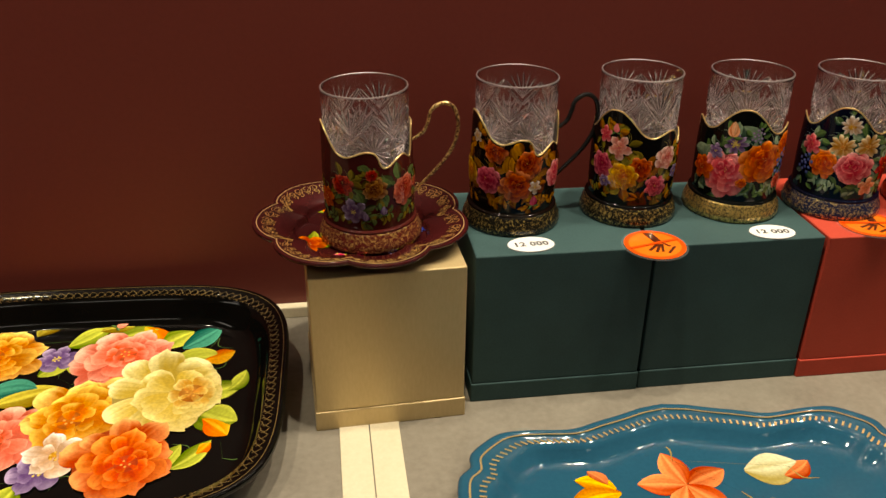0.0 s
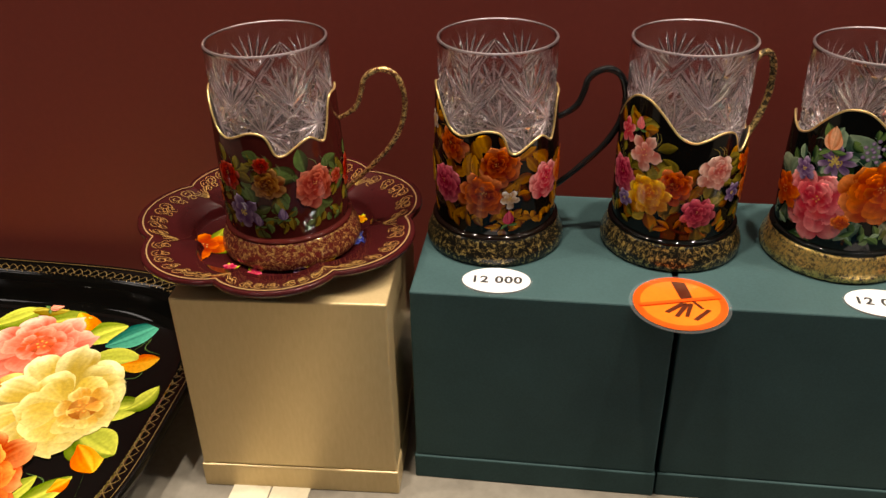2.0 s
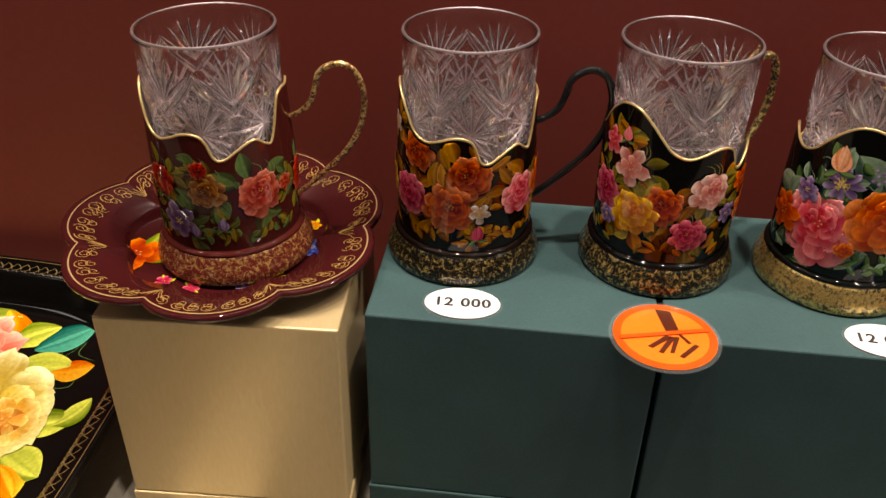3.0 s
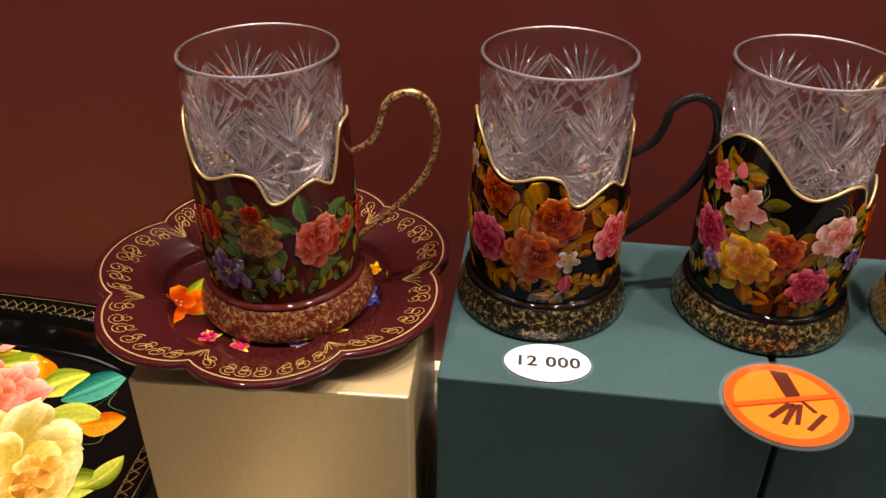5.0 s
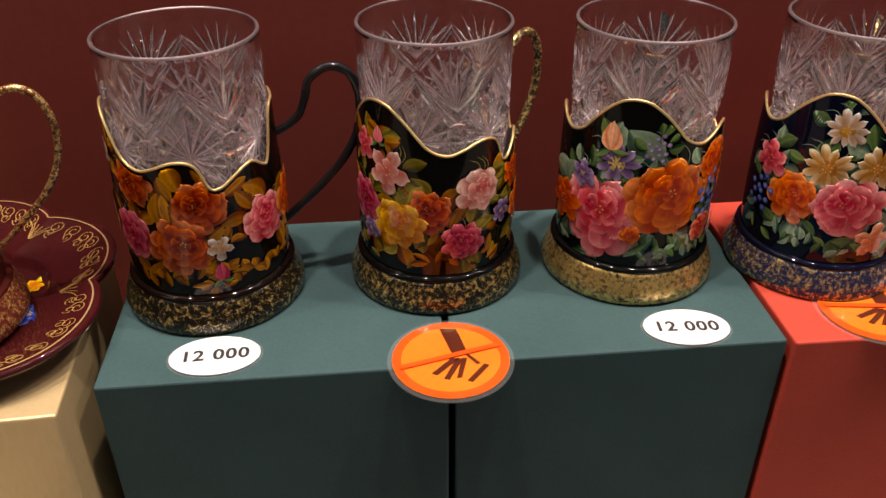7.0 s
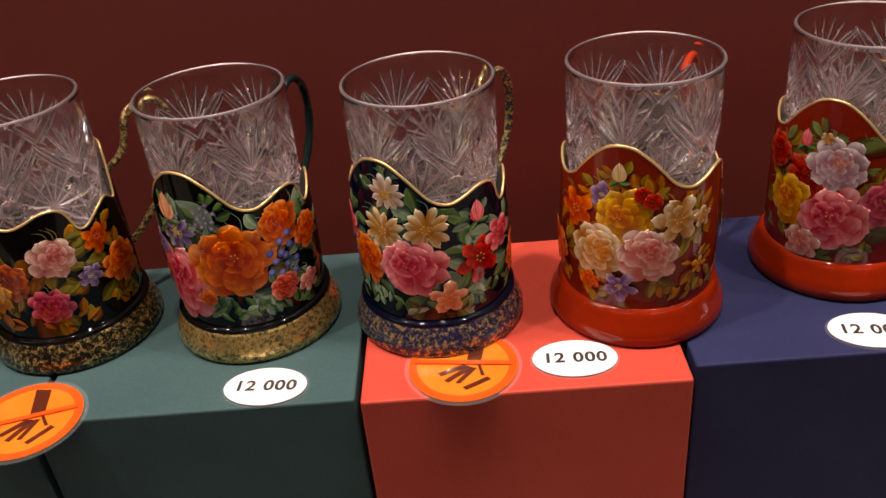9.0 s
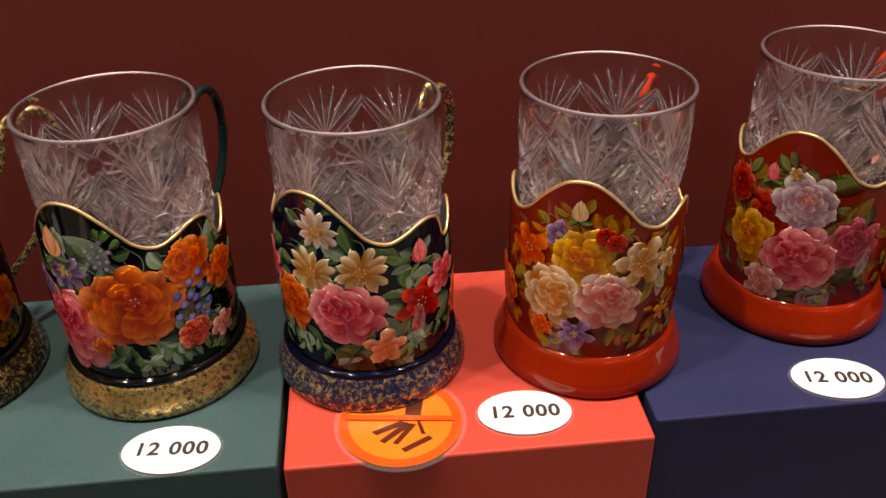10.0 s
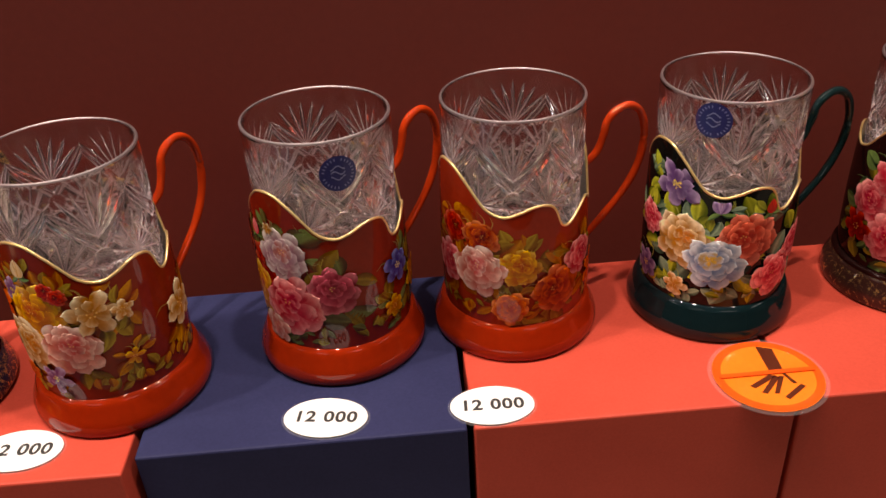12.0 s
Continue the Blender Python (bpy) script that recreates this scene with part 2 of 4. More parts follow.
class Painter:
    def __init__(self, bend, seed, lift=0.00004, fine=1, tone=1.0, ground=(0.0, 0.0, 0.0), fade=0.5, sink=0.6):
        self.sheets, self.bend, self.rng, self.lift, self.level, self.fine, self.tone = [], bend, random.Random(seed), lift, 2, fine, tone
        self.ground, self.fade, self.sink, self.form = ground, fade, sink, None

    def begin(self, name):
        """Starts the next painted motif, a mesh of its own."""
        self.acc = Acc(True)
        self.sheets.append((name, self.acc))

    def parts(self, parent):
        for name, acc in self.sheets:
            ob = part(name, acc.mesh(name, PAINT, True, True), parent)
            if name in ("painted_leaves", "painted_sprigs"):
                tagged(ob, kind="stuff")

    def modelled(self, u, v, c):
        """Turns a motif's lower, far side into the ground, as the painters model a bloom."""
        if not self.form:
            return c
        x, y, r, deep = self.form
        k = 0.42 - 0.55 * (0.82 * (v - y) - 0.40 * (u - x)) / r
        return mixc(c, deep, self.fade * max(0.0, min(1.0, k)))

    def stroke(self, x, y, ang, length, width, c0, c1, pointed=False, curl=0.0, shade=0.35, ruffle=0.06):
        """One petal or leaf, from its root outwards, streaked by the hairs of the brush."""
        rng = self.rng
        ns, nw = 9 * self.fine, 7 * self.fine
        h = self.level * self.lift
        gain = rng.uniform(0.84, 1.12) * self.tone
        ph = rng.uniform(0, 6.28)
        side = rng.choice((-1, 1))
        hairs = [rng.uniform(-0.13, 0.13) for _ in range(nw)]

        def fn(i, j):
            s, w = i / (ns - 1), 2 * j / (nw - 1) - 1
            if not pointed:
                s = math.sin(math.pi / 2 * s)
            if pointed:
                prof = math.sin(math.pi * min(1, s * 0.97 + 0.02)) ** 0.85
                along = s
            else:
                prof = (s ** 0.6) * math.sqrt(max(0.0, 1 - s ** 4))
                along = s * (1 + ruffle * math.sin(3.2 * w + ph) - 0.02 * w * w)
            a = ang + curl * s
            d, p = (math.cos(a), math.sin(a)), (-math.sin(a), math.cos(a))
            q = length * along
            u = x + d[0] * q + p[0] * width * prof * w
            v = y + d[1] * q + p[1] * width * prof * w
            k = s ** 2.6 * 0.66 + 0.12 * abs(w) ** 3 + 0.50 * max(0.0, (s - 0.72) / 0.28) ** 1.5
            k += shade * side * w * 0.5 + hairs[j] * (0.4 + s)
            if pointed:
                k = 0.25 + 0.30 * s + shade * side * w * 0.55 + hairs[j]
                if abs(w) < 0.1:
                    k += 0.35
            c = mixc(c0, c1, k)
            grey = sum(c) / 3
            c = tuple(max(0.0, grey + 1.18 * (q2 - grey)) for q2 in c)
            c = self.modelled(u, v, c)
            return self.bend(u, v, h + 0.00002 * (1 - w * w)), tuple(min(0.95, 1.12 * (q2 * gain) ** 1.12) for q2 in c)
        self.acc.grid(ns, nw, fn)
        self.level += 0.35

    def dot(self, x, y, r, c0, c1):
        h = self.level * self.lift
        n = 14

        def fn(i, j):
            a = 2 * math.pi * j / n
            q = r * i / 3
            k = 1 - i / 3 + 0.45 * math.cos(a - 2.2) * (i / 3)
            return self.bend(x + q * math.cos(a), y + q * math.sin(a), h), mixc(c0, c1, k)
        self.acc.grid(4, n, fn, True)
        self.level += 0.35

    def line(self, pts, width, c, taper=True):
        h = self.level * self.lift
        pts = smooth_curve([(*p, 0) for p in pts], 5)
        n = len(pts)

        def fn(i, j):
            a, b = pts[max(0, i - 1)], pts[min(n - 1, i + 1)]
            t = (b - a).normalized()
            w = width * (math.sin(math.pi * (0.15 + 0.8 * i / (n - 1))) if taper else 1) * (j - 0.5)
            return self.bend(pts[i].x - t.y * w, pts[i].y + t.x * w, h), c
        self.acc.grid(n, 2, fn)
        self.level += 0.2

    def petals(self, x, y, n, a0, start, length, width, c0, c1, jitter=0.14, **more):
        """A ring of n petals round a point, laid down in a loose order."""
        rng = self.rng
        order = list(range(n))
        rng.shuffle(order)
        for k in order:
            a = a0 + 2 * math.pi * k / n + rng.uniform(-jitter, jitter)
            self.stroke(x + start * math.cos(a), y + start * math.sin(a), a, length * rng.uniform(0.86, 1.1), width * rng.uniform(0.86, 1.15), c0, c1, **more)

    def rose(self, x, y, r, dark, light, heart, off=None):
        """A full-blown rose: broad outer petals, a cupped middle and a dark heart set to one side."""
        rng = self.rng
        a0 = rng.uniform(0, 6.28)
        tilt = rng.uniform(0.2, 2.9)
        hx, hy = off or (x + 0.20 * r * math.cos(tilt), y + 0.20 * r * math.sin(tilt))
        root = mixc(dark, self.ground, 0.30)
        self.form = (x, y, r, mixc(dark, self.ground, self.sink))
        mx, my = x + (hx - x) * 0.5, y + (hy - y) * 0.5
        self.dot(x, y, r * 0.86, mixc(root, self.ground, 0.3), root)
        self.petals(x, y, 9, a0, 0.20 * r, r * 0.84, r * 0.44, root, mixc(light, (0.95, 0.88, 0.78), 0.12), 0.18, shade=0.6, ruffle=0.05)
        self.petals(mx, my, 7, a0 + 0.4, 0.10 * r, r * 0.72, r * 0.42, root, mixc(light, dark, 0.10), 0.2, shade=0.6, ruffle=0.05)
        self.petals(mx, my, 5, a0 + 1.1, 0.08 * r, r * 0.54, r * 0.38, mixc(root, dark, 0.5), mixc(light, dark, 0.38), 0.25, shade=0.6, ruffle=0.04)
        self.dot(hx, hy, r * 0.34, root, mixc(dark, light, 0.05))
        self.petals(hx, hy, 6, a0 + 0.9, 0.10 * r, r * 0.33, r * 0.25, mixc(heart, root, 0.4), mixc(light, dark, 0.35), shade=0.8)
        self.petals(hx, hy, 4, a0 + 0.2, 0.02 * r, r * 0.24, r * 0.17, heart, mixc(light, dark, 0.62), shade=0.8)
        self.dot(hx, hy, r * (0.22 if self.fine > 1 else 0.15), mixc(heart, (0.02, 0.005, 0.0), 0.4), mixc(heart, dark, 0.3))
        for k in range(5):
            a = a0 + k * 1.26
            self.dot(hx + r * 0.08 * math.cos(a), hy + r * 0.08 * math.sin(a), r * 0.032, heart, (0.72, 0.42, 0.08))
        self.form = None

    def bloom(self, x, y, r, n, dark, light, heart, width=0.42):
        """An open flower of n petals with a button heart."""
        a0 = self.rng.uniform(0, 6.28)
        self.form = (x, y, r, mixc(dark, self.ground, self.sink))
        self.petals(x, y, n, a0, 0.06 * r, r * 0.94, r * width, mixc(dark, self.ground, 0.2), light, 0.1, shade=0.55)
        if n < 8 and r > 0.005:
            self.petals(x, y, n, a0 + 0.5, 0.04 * r, r * 0.60, r * width * 0.7, mixc(dark, self.ground, 0.15), mixc(light, dark, 0.35), 0.2, shade=0.6)
        self.dot(x, y, r * (0.38 if n > 8 else 0.22), mixc(heart, (0.05, 0.02, 0.0), 0.5), heart)
        for k in range(6):
            a = a0 + k * 1.05
            self.dot(x + r * 0.17 * math.cos(a), y + r * 0.17 * math.sin(a), r * 0.045, heart, (0.85, 0.6, 0.15))
        self.form = None

    def tulip(self, x, y, r, dark, light, ang=1.57):
        for d in (-1.9, 1.9):
            self.leaf(x, y, ang + d, r * 1.1, r * 0.22, *LEAVES["green"])
        for d, long in ((-0.75, 1.5), (0.75, 1.5), (0.0, 1.9), (-0.38, 1.75), (0.38, 1.75)):
            self.stroke(x, y, ang + d, r * long, r * 0.36, dark, mixc(light, dark, abs(d) * 0.4), pointed=True, curl=-d * 0.75, shade=0.8)

    def leaf(self, x, y, ang, length, width, dark, light, curl=0.3):
        self.stroke(x, y, ang, length, width, dark, light, pointed=True, curl=curl, shade=0.75)

    def berries(self, x, y, r, dark, light):
        for k in range(13):
            a = k * 2.4
            q = r * math.sqrt(k / 13)
            self.dot(x + q * math.cos(a), y + q * math.sin(a) * 1.25, r * 0.19, dark, mixc(dark, light, self.rng.uniform(0.4, 1.0)))


# ---- setting ----
TOP, BACK = 0.144, 0.168


def slab(name, size, centre, material, label, category):
    ob = new(name, box_mesh(name, size, material, 0.0, centre))
    return tagged(ob, label, category, kind="structure")


slab("wall_north", (7.0, 0.12, 2.9), (0.3, BACK + 0.06, 0.55), WALL, "dark maroon painted wall behind the display", "wall")
slab("floor", (7.0, 4.4, 0.05), (0.3, -1.97, -0.925), CARPET, "dark carpeted floor of the shop", "floor")
slab("ceiling", (7.0, 4.4, 0.05), (0.3, -1.97, 2.025), PLASTER, "plain dark plaster ceiling", "ceiling")
slab("wall_south", (7.0, 0.1, 2.9), (0.3, -4.22, 0.55), PLASTER, "plain dark plaster wall across the shop", "wall")
slab("wall_west", (0.1, 4.4, 2.9), (-3.25, -1.97, 0.55), PLASTER, "plain dark plaster side wall", "wall")
slab("wall_east", (0.1, 4.4, 2.9), (3.85, -1.97, 0.55), PLASTER, "plain dark plaster side wall", "wall")
tagged(new("counter_top", box_mesh("counter_top", (3.6, 0.535, 0.04), TABLE, 0.003, (0.3, BACK - 0.2685, -0.02))), "grey stone-look display counter top against the wall", "counter", kind="structure")
tagged(new("trim", box_mesh("trim", (3.6, 0.010, 0.012), CREAM, 0.001, (0.3, BACK - 0.0055, 0.006))), "cream strip along the foot of the wall", "trim", kind="structure")

for sx in (-0.1025, -0.0770):
    strip = new("paper_strip", box_mesh("paper_strip", (0.0245, 0.42, 0.0012), CREAM, 0.0003, (sx, -0.14, 0.0007)))
    tagged(strip, "cream paper strip lying flat on the grey counter", "paper strip", group="paper strips on the counter")

# ---- gift boxes ----


def gift_box(name, x, y, turn, w, d, h, material, label):
    t = thing(name, pose(x, y, 0, 0, 0, turn), label, "gift box", "gift boxes in a row")
    lid = 0.0185
    part("box_body", box_mesh("box_body", (w - 0.002, d - 0.002, h - lid - 0.0004), material, 0.0011, (0, 0, lid + (h - lid) / 2)), t)
    part("box_lid", box_mesh("box_lid", (w, d, lid), material, 0.0010, (0, 0, lid / 2)), t)
    part("box_shoulder", box_mesh("box_shoulder", (w - 0.005, d - 0.005, 0.003), material, 0, (0, 0, lid)), t)
    return t


BW = 0.1515
gift_box("gift_box", -0.0735, 0.0425, 2.8, 0.1265, 0.126, 0.1455, GOLDCARD, "matt gold card gift box standing on its lid")
for k, (mat, colour) in enumerate(((GREENCARD, "dark green"), (GREENCARD, "dark green"), (REDCARD, "coral red"), (BLUECARD, "navy blue"), (REDCARD, "coral red"), (REDCARD, "coral red"))):
    shift = (0.0, 0.0015, -0.001, 0.0080, 0.0085, 0.0095)[k]
    gift_box("gift_box", 0.0762 + 0.1525 * k, 0.0645 + shift, (0.0, 0.15, -0.2, 0.1, 0.2, -0.1)[k], BW, 0.130, TOP, mat, colour + " linen card gift box standing on its lid")

# ---- glass holders ----
R0, BASE = 0.0362, 0.0185
EDGE = ((0, 0.0770), (12, 0.0775), (20, 0.0745), (27, 0.0625), (33, 0.0545), (38, 0.0548), (48, 0.0588), (56, 0.0578), (65, 0.0548), (73, 0.0518), (79, 0.0515), (83, 0.0540), (85.5, 0.0590), (89, 0.0630), (96, 0.0650), (105, 0.0648),
        (116, 0.0622), (126, 0.0604), (134, 0.0612), (142, 0.0640), (150, 0.0695), (157, 0.0742), (164, 0.0780), (171, 0.0808), (180, 0.0818))


def edge_height(phi):
    """Height of the wavy upper edge at phi degrees from the handle."""
    a = abs((phi + 180) % 360 - 180)
    i = max(k for k in range(len(EDGE) - 1) if EDGE[k][0] <= a)
    (a0, h0), (a1, h1) = EDGE[i], EDGE[i + 1]
    before, after = EDGE[max(i - 1, 0)], EDGE[min(i + 2, len(EDGE) - 1)]
    m0 = (h1 - before[1]) / (a1 - before[0]) if i else 0.0
    m1 = (after[1] - h0) / (after[0] - a0) if i + 2 < len(EDGE) else 0.0
    w = a1 - a0
    t = (a - a0) / w
    return h0 * (1 + 2 * t) * (1 - t) ** 2 + m0 * w * t * (1 - t) ** 2 + h1 * t * t * (3 - 2 * t) + m1 * w * t * t * (t - 1)


def body_radius(z):
    return R0 + 0.0006 * math.sin(z / 0.06 * 3.14)


def holder_body(name, material, off=0.0):
    acc = Acc()
    n, rows = 192, 14

    def fn(i, j):
        a = 2 * math.pi * j / n
        z = edge_height(math.degrees(a)) * i / (rows - 1)
        r = body_radius(z) + off
        return (r * math.cos(a), r * math.sin(a), BASE + z), (0, 0, 0)
    acc.grid(rows, n, fn, True)
    return acc.mesh(name, material)


def holder_edge():
    acc = Acc()
    pts = []
    for j in range(240):
        a = 2 * math.pi * j / 240
        z = edge_height(math.degrees(a))
        r = body_radius(z) - 0.0004
        pts.append((r * math.cos(a), r * math.sin(a), BASE + z))
    tube(acc, pts, 0.00068, 8, True)
    return acc.mesh("gilt_edge", GILT)


def holder_base(material):
    acc = Acc()
    prof = [(0.0, 0.0006), (0.036, 0.0006), (0.0408, 0.0), (0.0420, 0.0008), (0.0425, 0.0028), (0.0424, 0.0054), (0.0415, 0.0084), (0.0403, 0.0112), (0.0392, 0.0138), (0.0386, 0.0156), (0.0378, 0.0160), (0.0, 0.0160)]
    lathe(acc, prof)
    return acc.mesh("foot", material)


def plain_base(material):
    """Foot without a step: it flares in one smooth line."""
    acc = Acc()
    prof = [(0.0, 0.0006), (0.036, 0.0006), (0.0408, 0.0), (0.0421, 0.0008), (0.0427, 0.0026), (0.0427, 0.0050), (0.0419, 0.0080), (0.0408, 0.0106), (0.0398, 0.0130), (0.0391, 0.0150), (0.0384, 0.0166), (0.0376, 0.0177), (0.0366, 0.0184), (0.0360, 0.0187), (0.0, 0.0187)]
    lathe(acc, prof)
    return acc.mesh("foot", material)


def foot_collar(material):
    acc = Acc()
    lathe(acc, [(0.0, 0.0154), (0.0382, 0.0156), (0.0386, 0.0162), (0.0386, 0.0170), (0.0380, 0.0178), (0.0372, 0.0182), (0.0366, 0.0184), (0.0362, 0.0187), (0.0, 0.0187)])
    return acc.mesh("foot_collar", material)


HANDLE = ((-0.0012, 0.0694), (0.0045, 0.0718), (0.0108, 0.0768), (0.0144, 0.0855), (0.0160, 0.0918), (0.0208, 0.0964), (0.0280, 0.0980), (0.0347, 0.0940), (0.0382, 0.0852), (0.0384, 0.0745), (0.0354, 0.0630), (0.0286, 0.0515), (0.0182, 0.0405), (0.0080, 0.0312), (-0.0008, 0.0240))


def handle_mesh(material, thick):
    acc = Acc()
    pts = smooth_curve([(R0 + x, 0, BASE + z - 0.0105) for x, z in HANDLE], 6)
    tube(acc, pts, lambda s: thick + 0.00038 * math.sin(math.pi * s) + 0.0001 * math.sin(60 * s), 12, flat=0.9)
    return acc.mesh("handle", material)


# cut crystal tumbler: V-shaped cuts in fans, stars and lozenges
GR, GH = 0.0330, 0.1050
CELL = 2 * math.pi * GR / 6


def cut_depth(u, v):
    """Depth of the cuts, and how near their sharp bottoms lie, at u metres round and v metres below the rim."""
    half = CELL / 2
    u = (u + half) % CELL - half
    found = [(0.0, 0.0)]

    def groove(dist, width, deep):
        q = abs(dist) / width
        if q < 1:
            found.append((deep * (1 - q), max(0.0, 1 - q / 0.38) * min(1.0, deep / 0.0011)))

    def star(cx, cy, n, reach, width, deep, a_lo=-180, a_hi=180, turn=0.0):
        x, y = u - cx, v - cy
        r = math.hypot(x, y)
        if 1e-6 < r < reach:
            a = math.degrees(math.atan2(-y, x)) - turn
            step = 360 / n
            near = round(a / step) * step
            if a_lo <= near + turn <= a_hi:
                groove(r * math.sin(radians(a - near)), width * (0.30 + 0.70 * math.sin(math.pi * min(1, r / reach) ** 0.7)), deep * min(1.0, 3.0 * (1 - r / reach)))
    star(0, 0.0285, 24, 0.0240, 0.0012, 0.0019, 42, 138)
    for side in (-half, half):
        star(side, 0.0430, 16, 0.0200, 0.0024, 0.0024)
        star(side, 0.0790, 16, 0.0200, 0.0026, 0.0024)
    star(0, 0.0610, 16, 0.0210, 0.0026, 0.0025, turn=11)
    x = abs(u)
    for lift in (0.0, 0.0032):
        groove(v - (0.0125 + lift + 0.0210 * ((half - x) / half) ** 0.85), 0.0013, 0.0019)
    for cx, cy in ((0, 0.0385), (-half, 0.0610), (half, 0.0610)):
        r = math.hypot(u - cx, v - cy)
        if r < 0.0045:
            return 0.0014 * (1 - (r / 0.0045) ** 2), 0.5 * (r > 0.0040)
    if v > 0.026:
        k = 0.0115
        for sgn in (1, -1):
            q = (u + sgn * (v - 0.0430) * 0.85) % k - k / 2
            groove(q, 0.0024, 0.0016 * min(1, (v - 0.026) / 0.008))
    return max(d for d, _ in found), max(g for _, g in found)


def tumbler_mesh():
    acc = Acc()
    cell = 106
    n = 6 * cell
    levels = [GH, 0.100, 0.094, 0.088, 0.083, 0.079, *[0.076 * (1 - i / 171) for i in range(172)]]
    rows = len(levels)
    cuts = [[cut_depth(CELL * j / cell, v) for j in range(cell)] for v in levels]

    def outer(i, j):
        v = levels[i]
        a = 2 * math.pi * j / n
        deep, line = cuts[i][j % cell]
        r = GR + 0.0012 * (1 - v / GH) - deep
        # share of painted glint: thin bright lines along the cut bottoms
        g = 0.03 * (deep > 0.0002) + 0.97 * line
        return (r * math.cos(a), r * math.sin(a), GH - v), (g, g, g)
    acc.grid(rows, n, outer, True)
    top = len(acc.v) - n
    inner = [(0.0340, GH + 0.0006), (0.0332, GH + 0.0009), (0.0323, GH + 0.0003), (0.0319, GH - 0.002), (0.0313, GH - 0.03), (0.0306, GH - 0.06), (0.0298, 0.018), (0.0282, 0.0125), (0.022, 0.0105), (0.0, 0.0100)]
    start = len(acc.v)

    def fn(i, j):
        a = 2 * math.pi * j / n
        r, z = inner[i]
        return (r * math.cos(a), r * math.sin(a), z), (0, 0, 0)
    acc.grid(len(inner), n, fn, True)
    for j in range(n):
        k = (j + 1) % n
        acc.f.append((top + j, top + k, start + k, start + j))
    acc.f.append(tuple(range(n))[::-1])
    # the rim is whitened too, standing in for its highlights
    for k in range(top, start + 2 * n):
        acc.c[k] = (0.40, 0.40, 0.40)
    return acc.mesh("tumbler", CRYSTAL, False, True)


TIN = surface("tinned_metal", (0.56, 0.52, 0.49), (0.68, 0.64, 0.60), 0.32, 40.0, 300.0, 0.05, 0.0001, metal=1.0)
TUMBLER, EDGEMESH, LINING = tumbler_mesh(), holder_edge(), holder_body("lining", TIN, -0.0010)

HUES = {
    "pink": ((0.60, 0.06, 0.09), (0.94, 0.43, 0.42), (0.38, 0.02, 0.05)),
    "magenta": ((0.32, 0.02, 0.06), (0.78, 0.20, 0.26), (0.22, 0.01, 0.03)),
    "orange": ((0.50, 0.07, 0.008), (0.86, 0.28, 0.05), (0.36, 0.04, 0.01)),
    "red": ((0.26, 0.010, 0.005), (0.72, 0.08, 0.02), (0.10, 0.01, 0.005)),
    "yellow": ((0.55, 0.20, 0.010), (0.88, 0.58, 0.07), (0.45, 0.10, 0.01)),
    "cream": ((0.50, 0.24, 0.05), (0.94, 0.82, 0.58), (0.55, 0.20, 0.03)),
    "white": ((0.56, 0.36, 0.22), (0.94, 0.90, 0.84), (0.60, 0.28, 0.02)),
    "blush": ((0.66, 0.22, 0.18), (0.94, 0.74, 0.64), (0.50, 0.08, 0.08)),
    "lilac": ((0.14, 0.08, 0.20), (0.54, 0.44, 0.60), (0.60, 0.45, 0.10)),
    "blue": ((0.03, 0.05, 0.26), (0.28, 0.32, 0.66), (0.50, 0.42, 0.20)),
    "sky": ((0.20, 0.28, 0.42), (0.78, 0.84, 0.86), (0.60, 0.40, 0.05)),
    "brown": ((0.20, 0.05, 0.01), (0.62, 0.34, 0.10), (0.10, 0.02, 0.01)),
    "pearl": ((0.40, 0.24, 0.30), (0.92, 0.83, 0.80), (0.50, 0.18, 0.14)),
    "coral": ((0.42, 0.045, 0.025), (0.88, 0.30, 0.20), (0.28, 0.02, 0.01)),
    "rust": ((0.30, 0.030, 0.006), (0.74, 0.20, 0.035), (0.14, 0.012, 0.004)),
    "peach": ((0.60, 0.22, 0.10), (0.90, 0.62, 0.42), (0.50, 0.12, 0.03)),
}
LEAVES = {
    "green": ((0.012, 0.045, 0.020), (0.24, 0.36, 0.13)),
    "sage": ((0.02, 0.075, 0.05), (0.44, 0.57, 0.40)),
    "olive": ((0.07, 0.06, 0.01), (0.46, 0.38, 0.08)),
    "amber": ((0.22, 0.05, 0.006), (0.66, 0.33, 0.05)),
    "lime": ((0.10, 0.14, 0.01), (0.62, 0.66, 0.12)),
}

